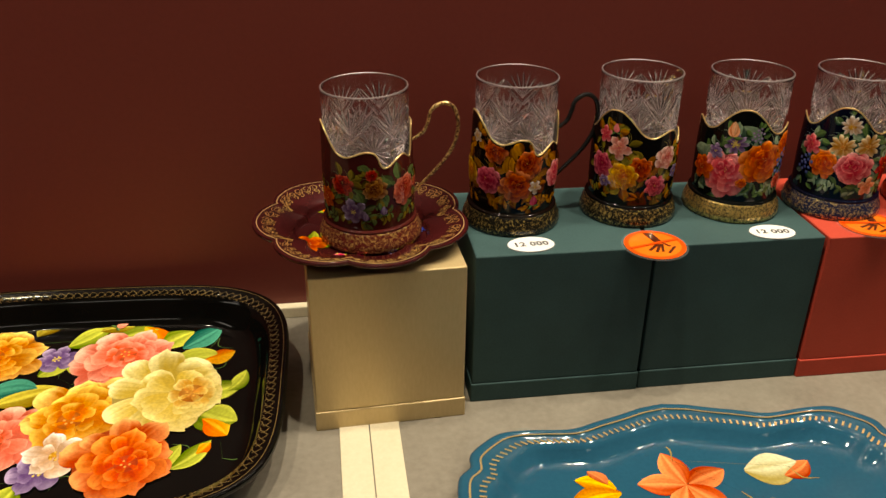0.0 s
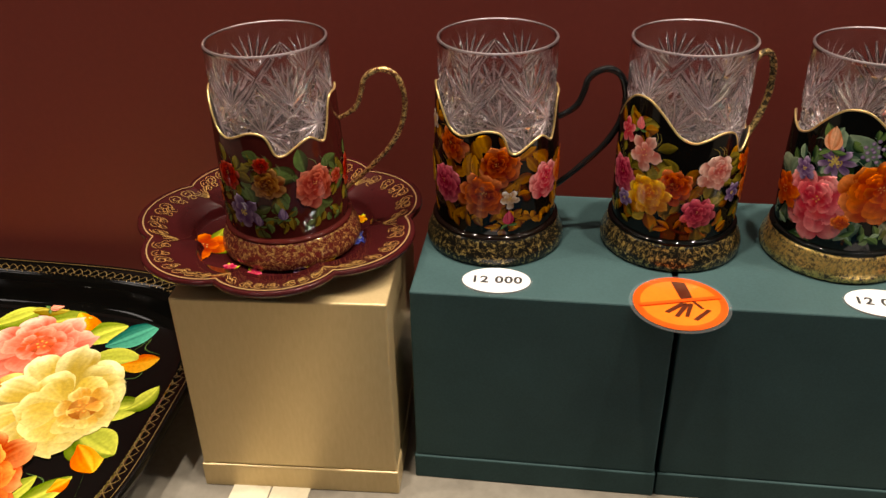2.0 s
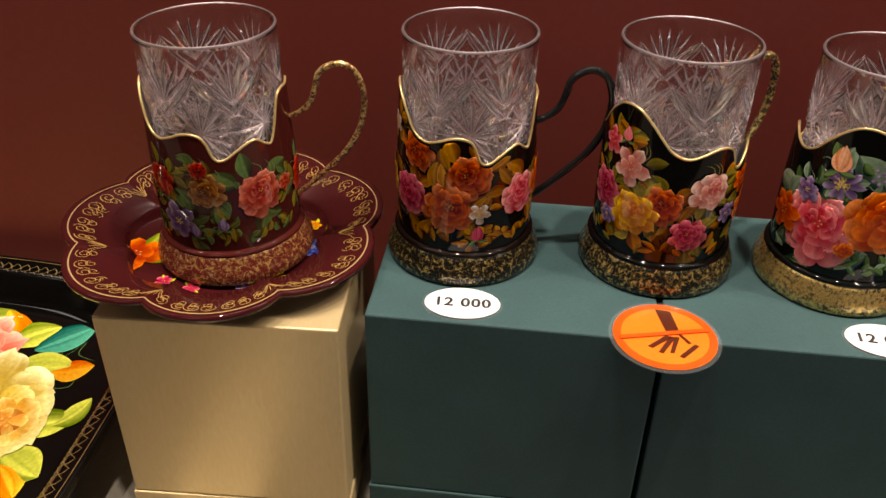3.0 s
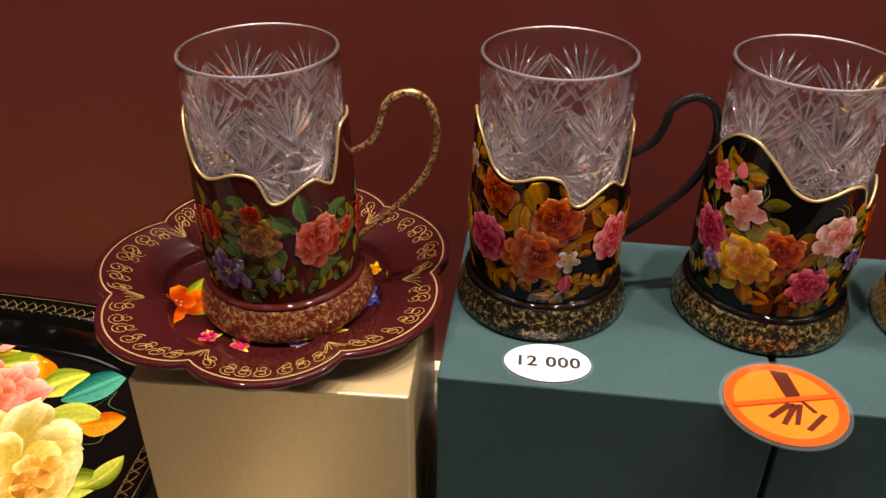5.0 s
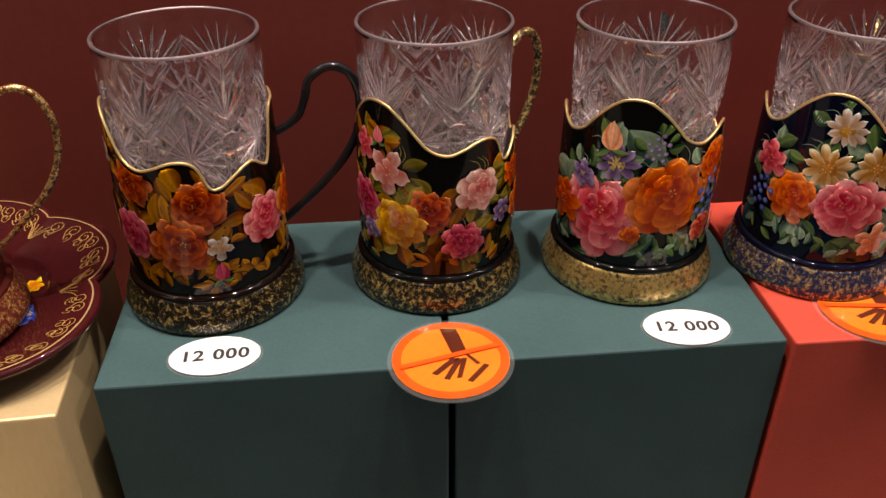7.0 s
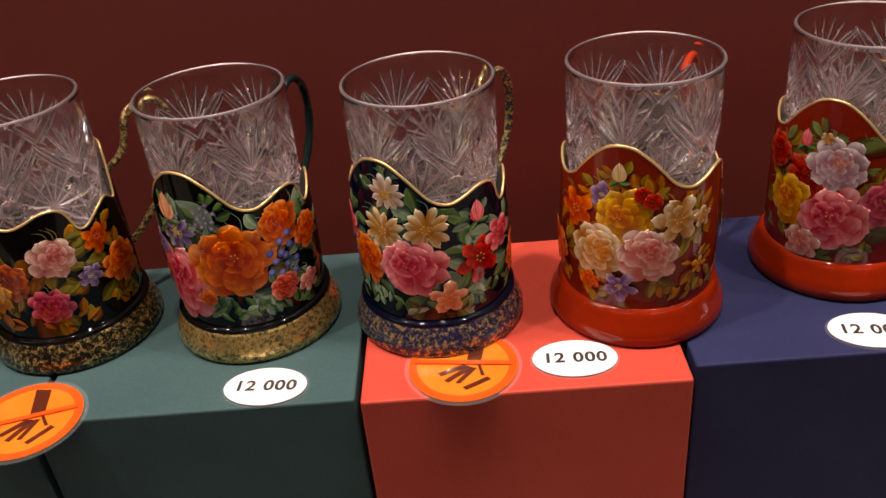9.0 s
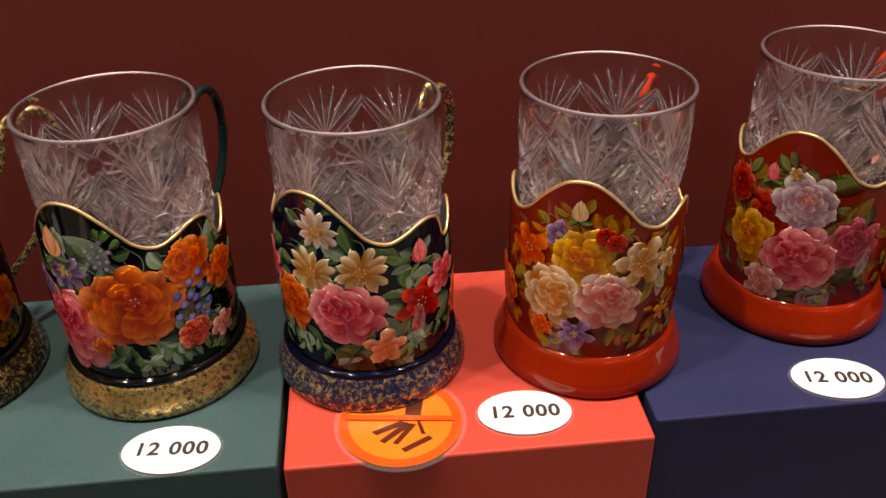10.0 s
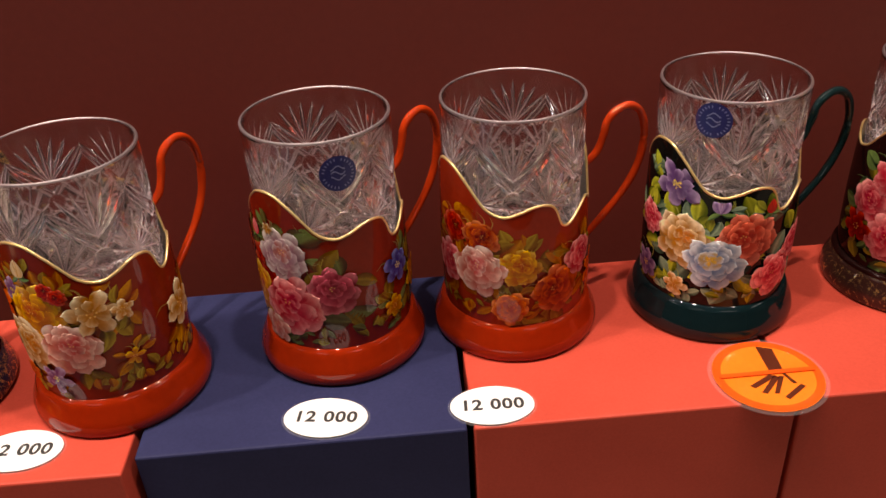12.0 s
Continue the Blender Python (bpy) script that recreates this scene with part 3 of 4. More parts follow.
# each flower: kind, degrees round the holder (-90 faces the shop), height, radius, hue
CUPS = [
    dict(x=-0.0795, y=0.0480, z=TOP + 0.0045, turn=6, lean=-1.0, lift=0.0005, thick=0.00145, body=((0.048, 0.0075, 0.0060), (0.070, 0.0110, 0.0085)), leaf=("green", "olive"), seed=1,
         foot=("maroon lacquer foot flecked with gold", (0.10, 0.010, 0.008), 0.7), grip=((0.10, 0.030, 0.012), 0.95, "gilded handle"), plain=0,
         label="maroon lacquered tea glass holder with cut crystal glass on saucer tray",
         flowers=[("rose", -45, .030, .0112, "coral"), ("rose", -85, .035, .0084, "brown"), ("rose", -126, .038, .0080, "red"), ("bloom", -113, .0165, .0095, "lilac"), ("rose", -89, .047, .0040, "red"), ("tulip", -76, .013, .0036, "lilac"),
                  ("bloom", -20, .031, .0045, "coral"), ("rose", 8, .028, .009, "red"), ("bloom", -152, .024, .008, "orange"), ("tulip", -98, .009, .0034, "lilac")]),
    dict(x=0.0446, y=0.0727, z=TOP, turn=8, lift=0.0018, body=((0.0035, 0.0021, 0.0014), (0.0077, 0.0038, 0.0024)), leaf=("amber", "amber"), seed=2,
         foot=("black lacquer foot flecked with gold", (0.006, 0.005, 0.004), 0.52), grip=((0.010, 0.010, 0.010), 0.0, "black lacquered handle"), plain=0,
         label="black lacquered tea glass holder with orange flowers and black handle",
         flowers=[("rose", -137, .028, .0112, "magenta"), ("rose", -127, .054, .0090, "rust"), ("bloom", -158, .063, .0055, "white", 5), ("rose", -82, .044, .0108, "rust"), ("rose", -99, .026, .0118, "rust"), ("bloom", -73, .0245, .0054, "white", 5), ("rose", -36, .031, .0105, "pink"),
                  ("tulip", -74, .008, .0042, "magenta"), ("rose", -172, .030, .010, "yellow"), ("rose", -5, .034, .010, "orange")]),
    dict(x=0.1525, y=0.0775, z=TOP, turn=41, lift=0.0018, body=((0.0021, 0.0021, 0.0021), (0.0045, 0.0042, 0.0035)), leaf=("olive", "amber"), seed=3,
         foot=("black lacquer foot flecked with gold", (0.006, 0.006, 0.005), 0.62), grip=((0.03, 0.022, 0.012), 0.85, "gold flecked black handle"), plain=0,
         label="black lacquered tea glass holder with yellow and pink flowers",
         flowers=[("bloom", -152, .060, .0066, "pink", 5), ("bloom", -130, .051, .0098, "blush", 5), ("rose", -154, .033, .0096, "magenta"), ("rose", -100, .034, .0092, "rust"), ("rose", -122, .0265, .0108, "yellow"), ("rose", -64, .043, .0095, "blush"), ("rose", -76, .018, .0086, "magenta"), ("bloom", -44, .028, .0056, "lilac"),
                  ("bloom", -146, .019, .005, "lilac"), ("bloom", -30, .045, .007, "orange"), ("tulip", -136, .064, .0036, "pink"), ("rose", -15, .026, .010, "orange")]),
    dict(x=0.2490, y=0.0750, z=TOP, turn=66, body=((0.0021, 0.0028, 0.0028), (0.0042, 0.0049, 0.0042)), leaf=("sage", "green"), seed=4,
         foot=("foot crackled with gold leaf", (0.02, 0.014, 0.009), 1.08), grip=((0.004, 0.012, 0.012), 0.0, "dark green handle"), plain=0,
         label="black lacquered tea glass holder with large pink and orange roses",
         flowers=[("bloom", -123, .052, .0088, "lilac", 9), ("rose", -133, .024, .0185, "pink"), ("rose", -86, .036, .0176, "orange"), ("tulip", -128, .058, .0064, "peach"), ("rose", -46, .050, .0098, "orange"), ("berries", -46, .033, .0088, "blue"), ("rose", -51, .017, .0066, "coral"),
                  ("bloom", -147, .043, .006, "lilac"), ("rose", -22, .040, .008, "orange"), ("bloom", -165, .025, .010, "orange"), ("berries", -96, .061, .0050, "lilac"), ("bloom", -30, .014, .006, "blush"), ("rose", -108, .018, .0042, "orange")]),
    dict(x=0.3434, y=0.0680, z=TOP, turn=54, body=((0.0016, 0.0026, 0.0095), (0.0030, 0.0044, 0.0160)), leaf=("sage", "green"), seed=5,
         foot=("navy lacquer foot flecked with gold", (0.010, 0.014, 0.045), 0.64), grip=((0.02, 0.02, 0.02), 0.8, "gold flecked dark handle"), plain=0,
         label="navy lacquered tea glass holder with daisies and a pink rose",
         flowers=[("bloom", -118, .067, .0078, "white", 11), ("bloom", -124, .048, .0094, "cream", 11), ("bloom", -92, .050, .0094, "cream", 11), ("rose", -143, .030, .0108, "orange"), ("rose", -104, .030, .0140, "pink"), ("bloom", -54, .030, .0105, "red"), ("tulip", -54, .049, .0050, "pink"),
                  ("bloom", -80, .013, .0080, "peach", 5), ("bloom", -34, .037, .008, "pink"), ("bloom", -165, .044, .008, "pink"), ("berries", -168, .026, .007, "blue"), ("rose", -8, .02, .010, "orange")]),
    dict(x=0.4425, y=0.0648, z=TOP, turn=64, lift=0.0018, grip_turn=-9, body=((0.155, 0.0105, 0.0022), (0.235, 0.0180, 0.0036)), leaf=("olive", "amber"), seed=6,
         foot=("glossy orange-red foot", (0.235, 0.0150, 0.0018), 0.0), grip=((0.34, 0.026, 0.003), 0.0, "glossy orange-red handle"), plain=1,
         label="orange-red lacquered tea glass holder with cream and yellow flowers",
         flowers=[("bloom", -150, .047, .0090, "orange", 5), ("bloom", -128, .058, .0058, "lilac", 5), ("rose", -111, .048, .0124, "yellow"), ("rose", -131, .030, .0122, "cream"), ("rose", -95, .030, .0126, "blush"), ("bloom", -75, .047, .0100, "cream", 6), ("bloom", -114, .0125, .0070, "lilac", 5),
                  ("tulip", -116, .066, .0042, "cream"), ("rose", -100, .060, .0038, "red"), ("rose", -93, .057, .0036, "red"), ("bloom", -56, .045, .0045, "cream", 5), ("bloom", -10, .030, .010, "cream", 6), ("bloom", -57, .020, .004, "yellow", 5), ("rose", -176, .022, .010, "orange"), ("bloom", -136, .013, .0050, "orange")]),
    dict(x=0.5511, y=0.0875, z=TOP, turn=47, grip_turn=-6, body=((0.140, 0.0080, 0.0022), (0.205, 0.0135, 0.0034)), leaf=("green", "olive"), seed=7,
         foot=("glossy orange-red foot", (0.235, 0.0150, 0.0018), 0.0), grip=((0.34, 0.026, 0.003), 0.0, "glossy orange-red handle"), plain=1,
         label="red lacquered tea glass holder with magenta and white peonies",
         flowers=[("rose", -144, .042, .0105, "red"), ("rose", -155, .027, .0116, "yellow"), ("rose", -123, .051, .0120, "pearl"), ("rose", -89, .033, .0112, "magenta"), ("rose", -121, .0235, .0152, "pink"), ("bloom", -141, .008, .0082, "blush", 7), ("tulip", -148, .058, .0040, "pink"), ("bloom", -133, .064, .0028, "cream"),
                  ("bloom", -34, .036, .0080, "blue"), ("bloom", -41, .015, .0056, "yellow"), ("rose", -172, .050, .008, "red"), ("bloom", -10, .024, .008, "yellow")]),
    dict(x=0.6421, y=0.0940, z=TOP, turn=22, grip_turn=-3, body=((0.200, 0.0130, 0.0030), (0.290, 0.0220, 0.0046)), leaf=("olive", "amber"), seed=8,
         foot=("glossy orange-red foot", (0.235, 0.0150, 0.0018), 0.0), grip=((0.34, 0.026, 0.003), 0.0, "glossy orange-red handle"), plain=1,
         label="orange-red lacquered tea glass holder with pink and orange blooms",
         flowers=[("rose", -148, .050, .0078, "red"), ("rose", -123, .048, .0085, "rust"), ("rose", -154, .030, .0098, "pink"), ("rose", -94, .034, .0092, "yellow"), ("rose", -125, .031, .0122, "blush"), ("rose", -64, .019, .0116, "rust"), ("rose", -101, .011, .0082, "orange"), ("rose", -42, .033, .0088, "pink"), ("bloom", -20, .018, .009, "orange")]),
    dict(x=0.7470, y=0.0950, z=TOP, turn=17, body=((0.0028, 0.0035, 0.0035), (0.0052, 0.0060, 0.0049)), leaf=("lime", "sage"), seed=9,
         foot=("glossy dark teal foot", (0.003, 0.0105, 0.0125), 0.0), grip=((0.004, 0.013, 0.014), 0.0, "dark teal handle"), plain=1,
         label="black lacquered tea glass holder with cream, blue and red peonies",
         flowers=[("bloom", -145, .063, .0110, "lilac", 5), ("rose", -170, .039, .0080, "pink"), ("rose", -137, .035, .0128, "cream"), ("rose", -88, .039, .0128, "coral"), ("rose", -110, .0255, .0124, "sky"), ("rose", -60, .016, .0110, "pink"), ("tulip", -110, .053, .0055, "lilac"), ("tulip", -73, .052, .0036, "red"), ("bloom", -170, .012, .008, "lilac"),
                  ("bloom", -138, .009, .006, "cream"), ("rose", -40, .030, .009, "pink")]),
    dict(x=0.8580, y=0.1000, z=TOP, turn=40, body=((0.0105, 0.0024, 0.0021), (0.0158, 0.0035, 0.0028)), leaf=("green", "olive"), seed=10,
         foot=("dark brown foot flecked with gold", (0.030, 0.010, 0.008), 0.3), grip=((0.03, 0.012, 0.01), 0.2, "dark brown handle"), plain=0,
         label="dark brown lacquered tea glass holder with pink flowers",
         flowers=[("rose", -160, .036, .0110, "pink"), ("rose", -140, .020, .0120, "pink"), ("bloom", -150, .052, .0090, "pink"), ("rose", -110, .030, .0120, "magenta"), ("bloom", -170, .020, .008, "red")]),
]


def paint_holder(cup):
    turn = math.radians(cup["turn"])

    def bend(u, v, h):
        a = u / R0
        v = min(max(v, 0.0006), edge_height(math.degrees(a)) - 0.0016)
        r = body_radius(v) + 0.00012 + h
        return (r * math.cos(a), r * math.sin(a), BASE + v)
    ground = mixc(*cup["body"], 0.5)
    p = Painter(bend, cup["seed"], 0.000008, 1, {1: 0.68, 2: 0.80, 3: 0.9, 6: 0.88, 7: 0.68, 8: 0.72, 10: 0.7}.get(cup["seed"], 1.0), ground, 0.6)
    rng = p.rng
    p.begin("painted_leaves")
    spots = [((math.radians(f[1]) - turn) * R0, f[2], f[3] * 1.12) for f in cup["flowers"]]
    hues = [LEAVES[k] for k in cup["leaf"]]
    for u, v, r in spots:
        for k in range(7):
            a = rng.uniform(0, 6.28)
            dark, light = rng.choice(hues)
            light = mixc(light, ground, rng.uniform(0.0, 0.5))
            q = rng.uniform(0.70, 0.95)
            long = max(0.75 * r + 0.0025, 0.007) * rng.uniform(0.85, 1.3)
            p.leaf(u + r * q * math.cos(a), v + r * q * math.sin(a), a + rng.uniform(-0.6, 0.6), long, long * rng.uniform(0.24, 0.40), mixc(dark, ground, 0.5), light, rng.uniform(-0.7, 0.7))
        for k in range(3):
            a = rng.uniform(0.4, 2.7)
            p.line([(u + r * 0.6 * math.cos(a), v + r * 0.6 * math.sin(a)), (u + r * 1.15 * math.cos(a + 0.2), v + r * 1.15 * math.sin(a + 0.2)), (u + r * 1.45 * math.cos(a + 0.5), v + r * 1.45 * math.sin(a + 0.5))], 0.0004, mixc(ground, hues[0][1], 0.45))
    for k in range(36):
        dark, light = rng.choice(hues)
        u = (math.radians(rng.uniform(-185, 5)) - turn) * R0
        p.leaf(u, rng.uniform(0.003, 0.010), rng.uniform(0.3, 2.8), rng.uniform(0.005, 0.009), rng.uniform(0.0014, 0.0026), mixc(dark, ground, 0.5), mixc(light, ground, rng.uniform(0.0, 0.5)), rng.uniform(-0.5, 0.5))
    for (u, v, r), f in zip(spots, cup["flowers"]):
        dark, light, heart = HUES[f[4]]
        p.begin("painted_" + {"bloom": "flower", "berries": "berry_spray"}.get(f[0], f[0]))
        if f[0] == "rose":
            p.rose(u, v, r, dark, light, heart)
        elif f[0] == "bloom":
            n = f[5] if len(f) > 5 else 6
            p.bloom(u, v, r, n, dark, light, heart, 0.46 if n < 8 else 0.27)
        elif f[0] == "tulip":
            p.tulip(u, v, r, dark, light)
        else:
            p.berries(u, v, r, dark, light)
    return p


def tea_glass(cup):
    stand = Matrix.Translation((cup["x"], cup["y"], cup["z"])) @ Matrix.Rotation(radians(cup.get("lean", 0.0)), 4, "Y") @ Matrix.Rotation(radians(cup["turn"]), 4, "Z")
    t = thing("tea_glass_holder", stand, cup["label"], "tea glass holder", "tea glass holders in a row")
    words, ground, amount = cup["foot"]
    coat = lacquer("holder_lacquer", *cup["body"], gloss=0.5)
    wall = part("holder_wall", holder_body("holder_wall", coat), t)
    part("lining", LINING, wall, "bright tinned lining")
    part("gilt_edge", EDGEMESH, wall, "thin gilt line on the wavy edge")
    paint_holder(cup).parts(wall)
    if amount:
        foot = foil("foot_foil", ground, (0.92, 0.64, 0.20), amount, 1500.0)
    else:
        foot = lacquer("foot_lacquer", ground, tuple(c * 1.25 for c in ground))
    if amount:
        part("foot_collar", foot_collar(coat), part("foot", holder_base(foot), t, words))
    else:
        part("foot", plain_base(foot), t, words)
    colour, gold, words = cup["grip"]
    grip = foil("grip_foil", colour, (0.95, 0.68, 0.26), gold, 520.0) if gold else lacquer("grip_lacquer", colour, tuple(c * 1.2 for c in colour))
    part("handle", handle_mesh(grip, cup.get("thick", 0.0019)), t, words).rotation_euler = (0, 0, radians(cup.get("grip_turn", 0.0)))
    part("tumbler", TUMBLER, t, "clear cut crystal glass with stars and fans").location = (0, 0, BASE + 0.0010 + cup.get("lift", 0.0))
    return t


HOLDERS = [tea_glass(c) for c in CUPS]


def seal(holder, cup, az, z):
    """Round navy paper seal stuck on the glass."""
    a0 = math.radians(az - cup["turn"])
    rr = 0.0083

    def bent(x, y, h):
        r = GR + 0.0016 + h
        return (r * math.cos(a0 + x / r), r * math.sin(a0 + x / r), z + y)
    acc = Acc()
    acc.grid(5, 40, lambda i, j: (bent(rr * i / 4 * math.cos(j * math.pi / 20), rr * i / 4 * math.sin(j * math.pi / 20), 0), (0, 0, 0)), True)
    disc = part("paper_seal", acc.mesh("paper_seal", NAVYFILM), holder, "round navy seal with pale marks")
    marks = Acc()
    for k in range(26):
        a = 2 * math.pi * k / 26
        if k % 7 == 6:
            continue
        marks.grid(2, 2, lambda i, j: (bent((0.0060 + 0.0012 * i) * math.cos(a + 0.09 * j), (0.0060 + 0.0012 * i) * math.sin(a + 0.09 * j), 0.00012), (0, 0, 0)))
    for y in (-0.0024, 0.0, 0.0024):
        marks.grid(2, 8, lambda i, j: (bent(-0.0032 + 0.0064 * j / 7, y + 0.0007 * i + 0.0009 * math.sin(j * 0.9 + y * 2000), 0.00012), (0, 0, 0)))
    part("seal_marks", marks.mesh("seal_marks", PALEINK), disc)


seal(HOLDERS[6], CUPS[6], -73, 0.110)
seal(HOLDERS[8], CUPS[8], -124, 0.116)

# ---- trays ----


class Tray:
    """A lacquered metal tray: an outline, and rings of (scale, height) from the middle to the lip."""

    def __init__(self, outline, rings, steps=160):
        self.rings, self.steps = rings, steps
        around = [Vector((*outline(2 * math.pi * i / 1440), 0)) for i in range(1441)]
        run = np.concatenate(([0.0], np.cumsum([(b - a).length for a, b in zip(around, around[1:])])))
        self.run, self.xs, self.ys = run / run[-1], [p.x for p in around], [p.y for p in around]

    def outline(self, a):
        """The rim at a share of its length, given as an angle."""
        t = (a / (2 * math.pi)) % 1.0
        return float(np.interp(t, self.run, self.xs)), float(np.interp(t, self.run, self.ys))

    def at(self, a, k, lift=0.0):
        """Place at angle a and ring position k, which may lie between rings."""
        i = min(int(k), len(self.rings) - 2)
        t = k - i
        s0, z0, s1, z1 = *self.rings[i], *self.rings[i + 1]
        x, y = self.outline(a)
        s = s0 + (s1 - s0) * t
        return (x * s, y * s, z0 + (z1 - z0) * t + lift)

    def mesh(self, name, material):
        acc = Acc()
        n = self.steps
        full = [(s, z) for s, z in self.rings]
        under = [(s - 0.004, z - 0.0012) for s, z in reversed(self.rings)]

        def fn(i, j):
            s, z = (full + under)[i]
            x, y = self.outline(2 * math.pi * j / n)
            return (x * s, y * s, z), (0, 0, 0)
        acc.grid(len(full) + len(under), n, fn, True)
        return acc.mesh(name, material)


def superoval(hw, hh, power):
    def fn(a):
        c, s = math.cos(a), math.sin(a)
        return (hw * math.copysign(abs(c) ** (2 / power), c), hh * math.copysign(abs(s) ** (2 / power), s))
    return fn


def ribbons(tray, strokes, width, material, name, lift=0.0004):
    """Flat strokes on the tray, each a list of (angle, ring)."""
    acc = Acc()
    for pts in strokes:
        line = [Vector(tray.at(a, k, lift)) for a, k in pts]
        n = len(line)

        def fn(i, j):
            t = (line[min(n - 1, i + 1)] - line[max(0, i - 1)]).normalized()
            side = Vector((-t.y, t.x, 0)) * (width * (j - 0.5))
            return tuple(line[i] + side), (0, 0, 0)
        acc.grid(n, 2, fn)
    return acc.mesh(name, material)


def ring_line(k, n=200):
    return [(2 * math.pi * i / n, k) for i in range(n + 1)]


# black tray, its far side propped up against the wall
BT = Tray(superoval(0.186, 0.143, 4.0), [(0.0, 0.0), (0.3, 0.0), (0.6, 0.0), (0.80, 0.0), (0.84, 0.0010), (0.87, 0.0080), (0.895, 0.0200), (0.915, 0.0262), (0.96, 0.0284), (0.978, 0.0298), (0.990, 0.0305), (0.998, 0.0298), (1.002, 0.0282), (1.003, 0.0262)])
black_tray = thing("painted_tray", pose(-0.342, 0.010, 0.0122, 4.2, 0, -2.0), "large black lacquered tray painted with roses, propped on the counter", "tray")
part("tray_dish", BT.mesh("tray_dish", BLACKLAC), black_tray)
strokes = [ring_line(9.0)]
for k in range(150):
    a = 2 * math.pi * k / 150
    strokes += [[(a, 7.2), (a + 0.012, 7.6), (a + 0.03, 7.9)], [(a + 0.018, 7.1), (a + 0.004, 7.5), (a - 0.008, 7.95)], [(a + 0.01, 6.9), (a + 0.022, 7.15), (a + 0.034, 7.0)]]
part("gold_ornament", ribbons(BT, strokes, 0.0006, WORNGOLD, "gold_ornament"), black_tray, "fine gold ornament round the rim")


def paint_black_tray():
    p = Painter(lambda u, v, h: (u, v, 0.0004 + h), 77, 0.000012, 2, 1.0, (0.003, 0.003, 0.0025), 0.75, 0.1)
    rng = p.rng
    p.begin("painted_sprigs")
    lime, teal, olive = ((0.10, 0.15, 0.012), (0.66, 0.66, 0.16)), ((0.0, 0.07, 0.06), (0.14, 0.42, 0.30)), ((0.16, 0.10, 0.012), (0.56, 0.50, 0.12))
    rusty = ((0.55, 0.10, 0.012), (0.80, 0.50, 0.10))
    for k in range(34):
        x, y = rng.uniform(-0.12, 0.14), rng.uniform(-0.085, 0.108)
        a = rng.uniform(0, 6.28)
        p.line([(x, y), (x + 0.012 * math.cos(a), y + 0.012 * math.sin(a)), (x + 0.022 * math.cos(a + 0.7), y + 0.022 * math.sin(a + 0.7))], 0.0009, (0.07, 0.12, 0.03))
    for x, y, a, l, w, hue in ((-.018, .090, .5, .042, .013, lime), (.022, .096, .6, .040, .014, lime), (.060, .078, 1.5, .040, .016, rusty), (.064, .080, 1.0, .038, .014, lime), (.086, .080, .7, .044, .013, teal), (.078, .058, .3, .046, .016, lime), (.108, .062, .1, .028, .010, rusty),
                               (.108, .012, .4, .040, .012, lime), (.132, .018, .6, .030, .008, lime), (.108, -.004, -.7, .040, .017, lime), (.116, -.016, -.5, .030, .012, rusty), (.076, -.074, .4, .040, .010, lime), (.098, -.070, .55, .040, .009, lime), (.116, -.056, .9, .016, .006, rusty),
                               (-.034, .050, .7, .036, .012, lime), (-.030, .034, 2.9, .046, .013, teal), (-.012, .034, 3.6, .052, .014, olive), (-.006, .052, 1.4, .034, .013, lime), (-.038, -.062, 4.6, .040, .014, lime), (-.012, -.078, 4.2, .036, .013, lime), (-.088, .050, 3.0, .040, .014, lime), (-.092, -.02, 3.6, .040, .014, teal),
                               (-.050, .108, 1.2, .030, .010, olive), (.006, .112, .5, .030, .009, olive)):
        p.begin("painted_leaf")
        p.leaf(x, y, a, l, w, *hue, curl=rng.uniform(-0.4, 0.5))
    hues = dict(HUES, cream=((0.60, 0.44, 0.10), (0.95, 0.88, 0.50), (0.52, 0.15, 0.01)), pink=((0.70, 0.16, 0.10), (0.96, 0.52, 0.40), (0.62, 0.09, 0.02)), orange=((0.48, 0.065, 0.01), (0.94, 0.42, 0.14), (0.5, 0.05, 0.01)), yellow=((0.50, 0.16, 0.01), (0.95, 0.73, 0.22), (0.5, 0.12, 0.01)))
    for kind, x, y, r, hue, off in (("bloom", -.024, .073, .019, "lilac", None), ("rose", -.076, .080, .040, "yellow", (-.080, .080)), ("rose", -.034, -.026, .038, "pink", (-.046, -.030)), ("rose", .034, .064, .044, "pink", (.036, .075)), ("rose", .018, -.004, .047, "yellow", (.008, -.010)), ("rose", .078, .022, .050, "cream", (.103, .016)),
                                    ("bloom", -.002, -.066, .024, "lilac", None), ("bloom", .008, -.050, .025, "white", None), ("rose", .058, -.056, .042, "orange", (.064, -.063)), ("tulip", .020, .116, .006, "pink", None), ("rose", -.095, -.055, .030, "orange", None), ("rose", -.112, .022, .030, "magenta", None)):
        p.begin("painted_" + {"bloom": "flower"}.get(kind, kind))
        dark, light, heart = hues[hue]
        if kind == "rose":
            p.rose(x, y, r, dark, light, heart, off)
        elif kind == "bloom":
            p.bloom(x, y, r, 6, dark, light, heart, 0.5)
        else:
            p.tulip(x, y, r, dark, light, 0.5)
    return p


paint_black_tray().parts(black_tray)


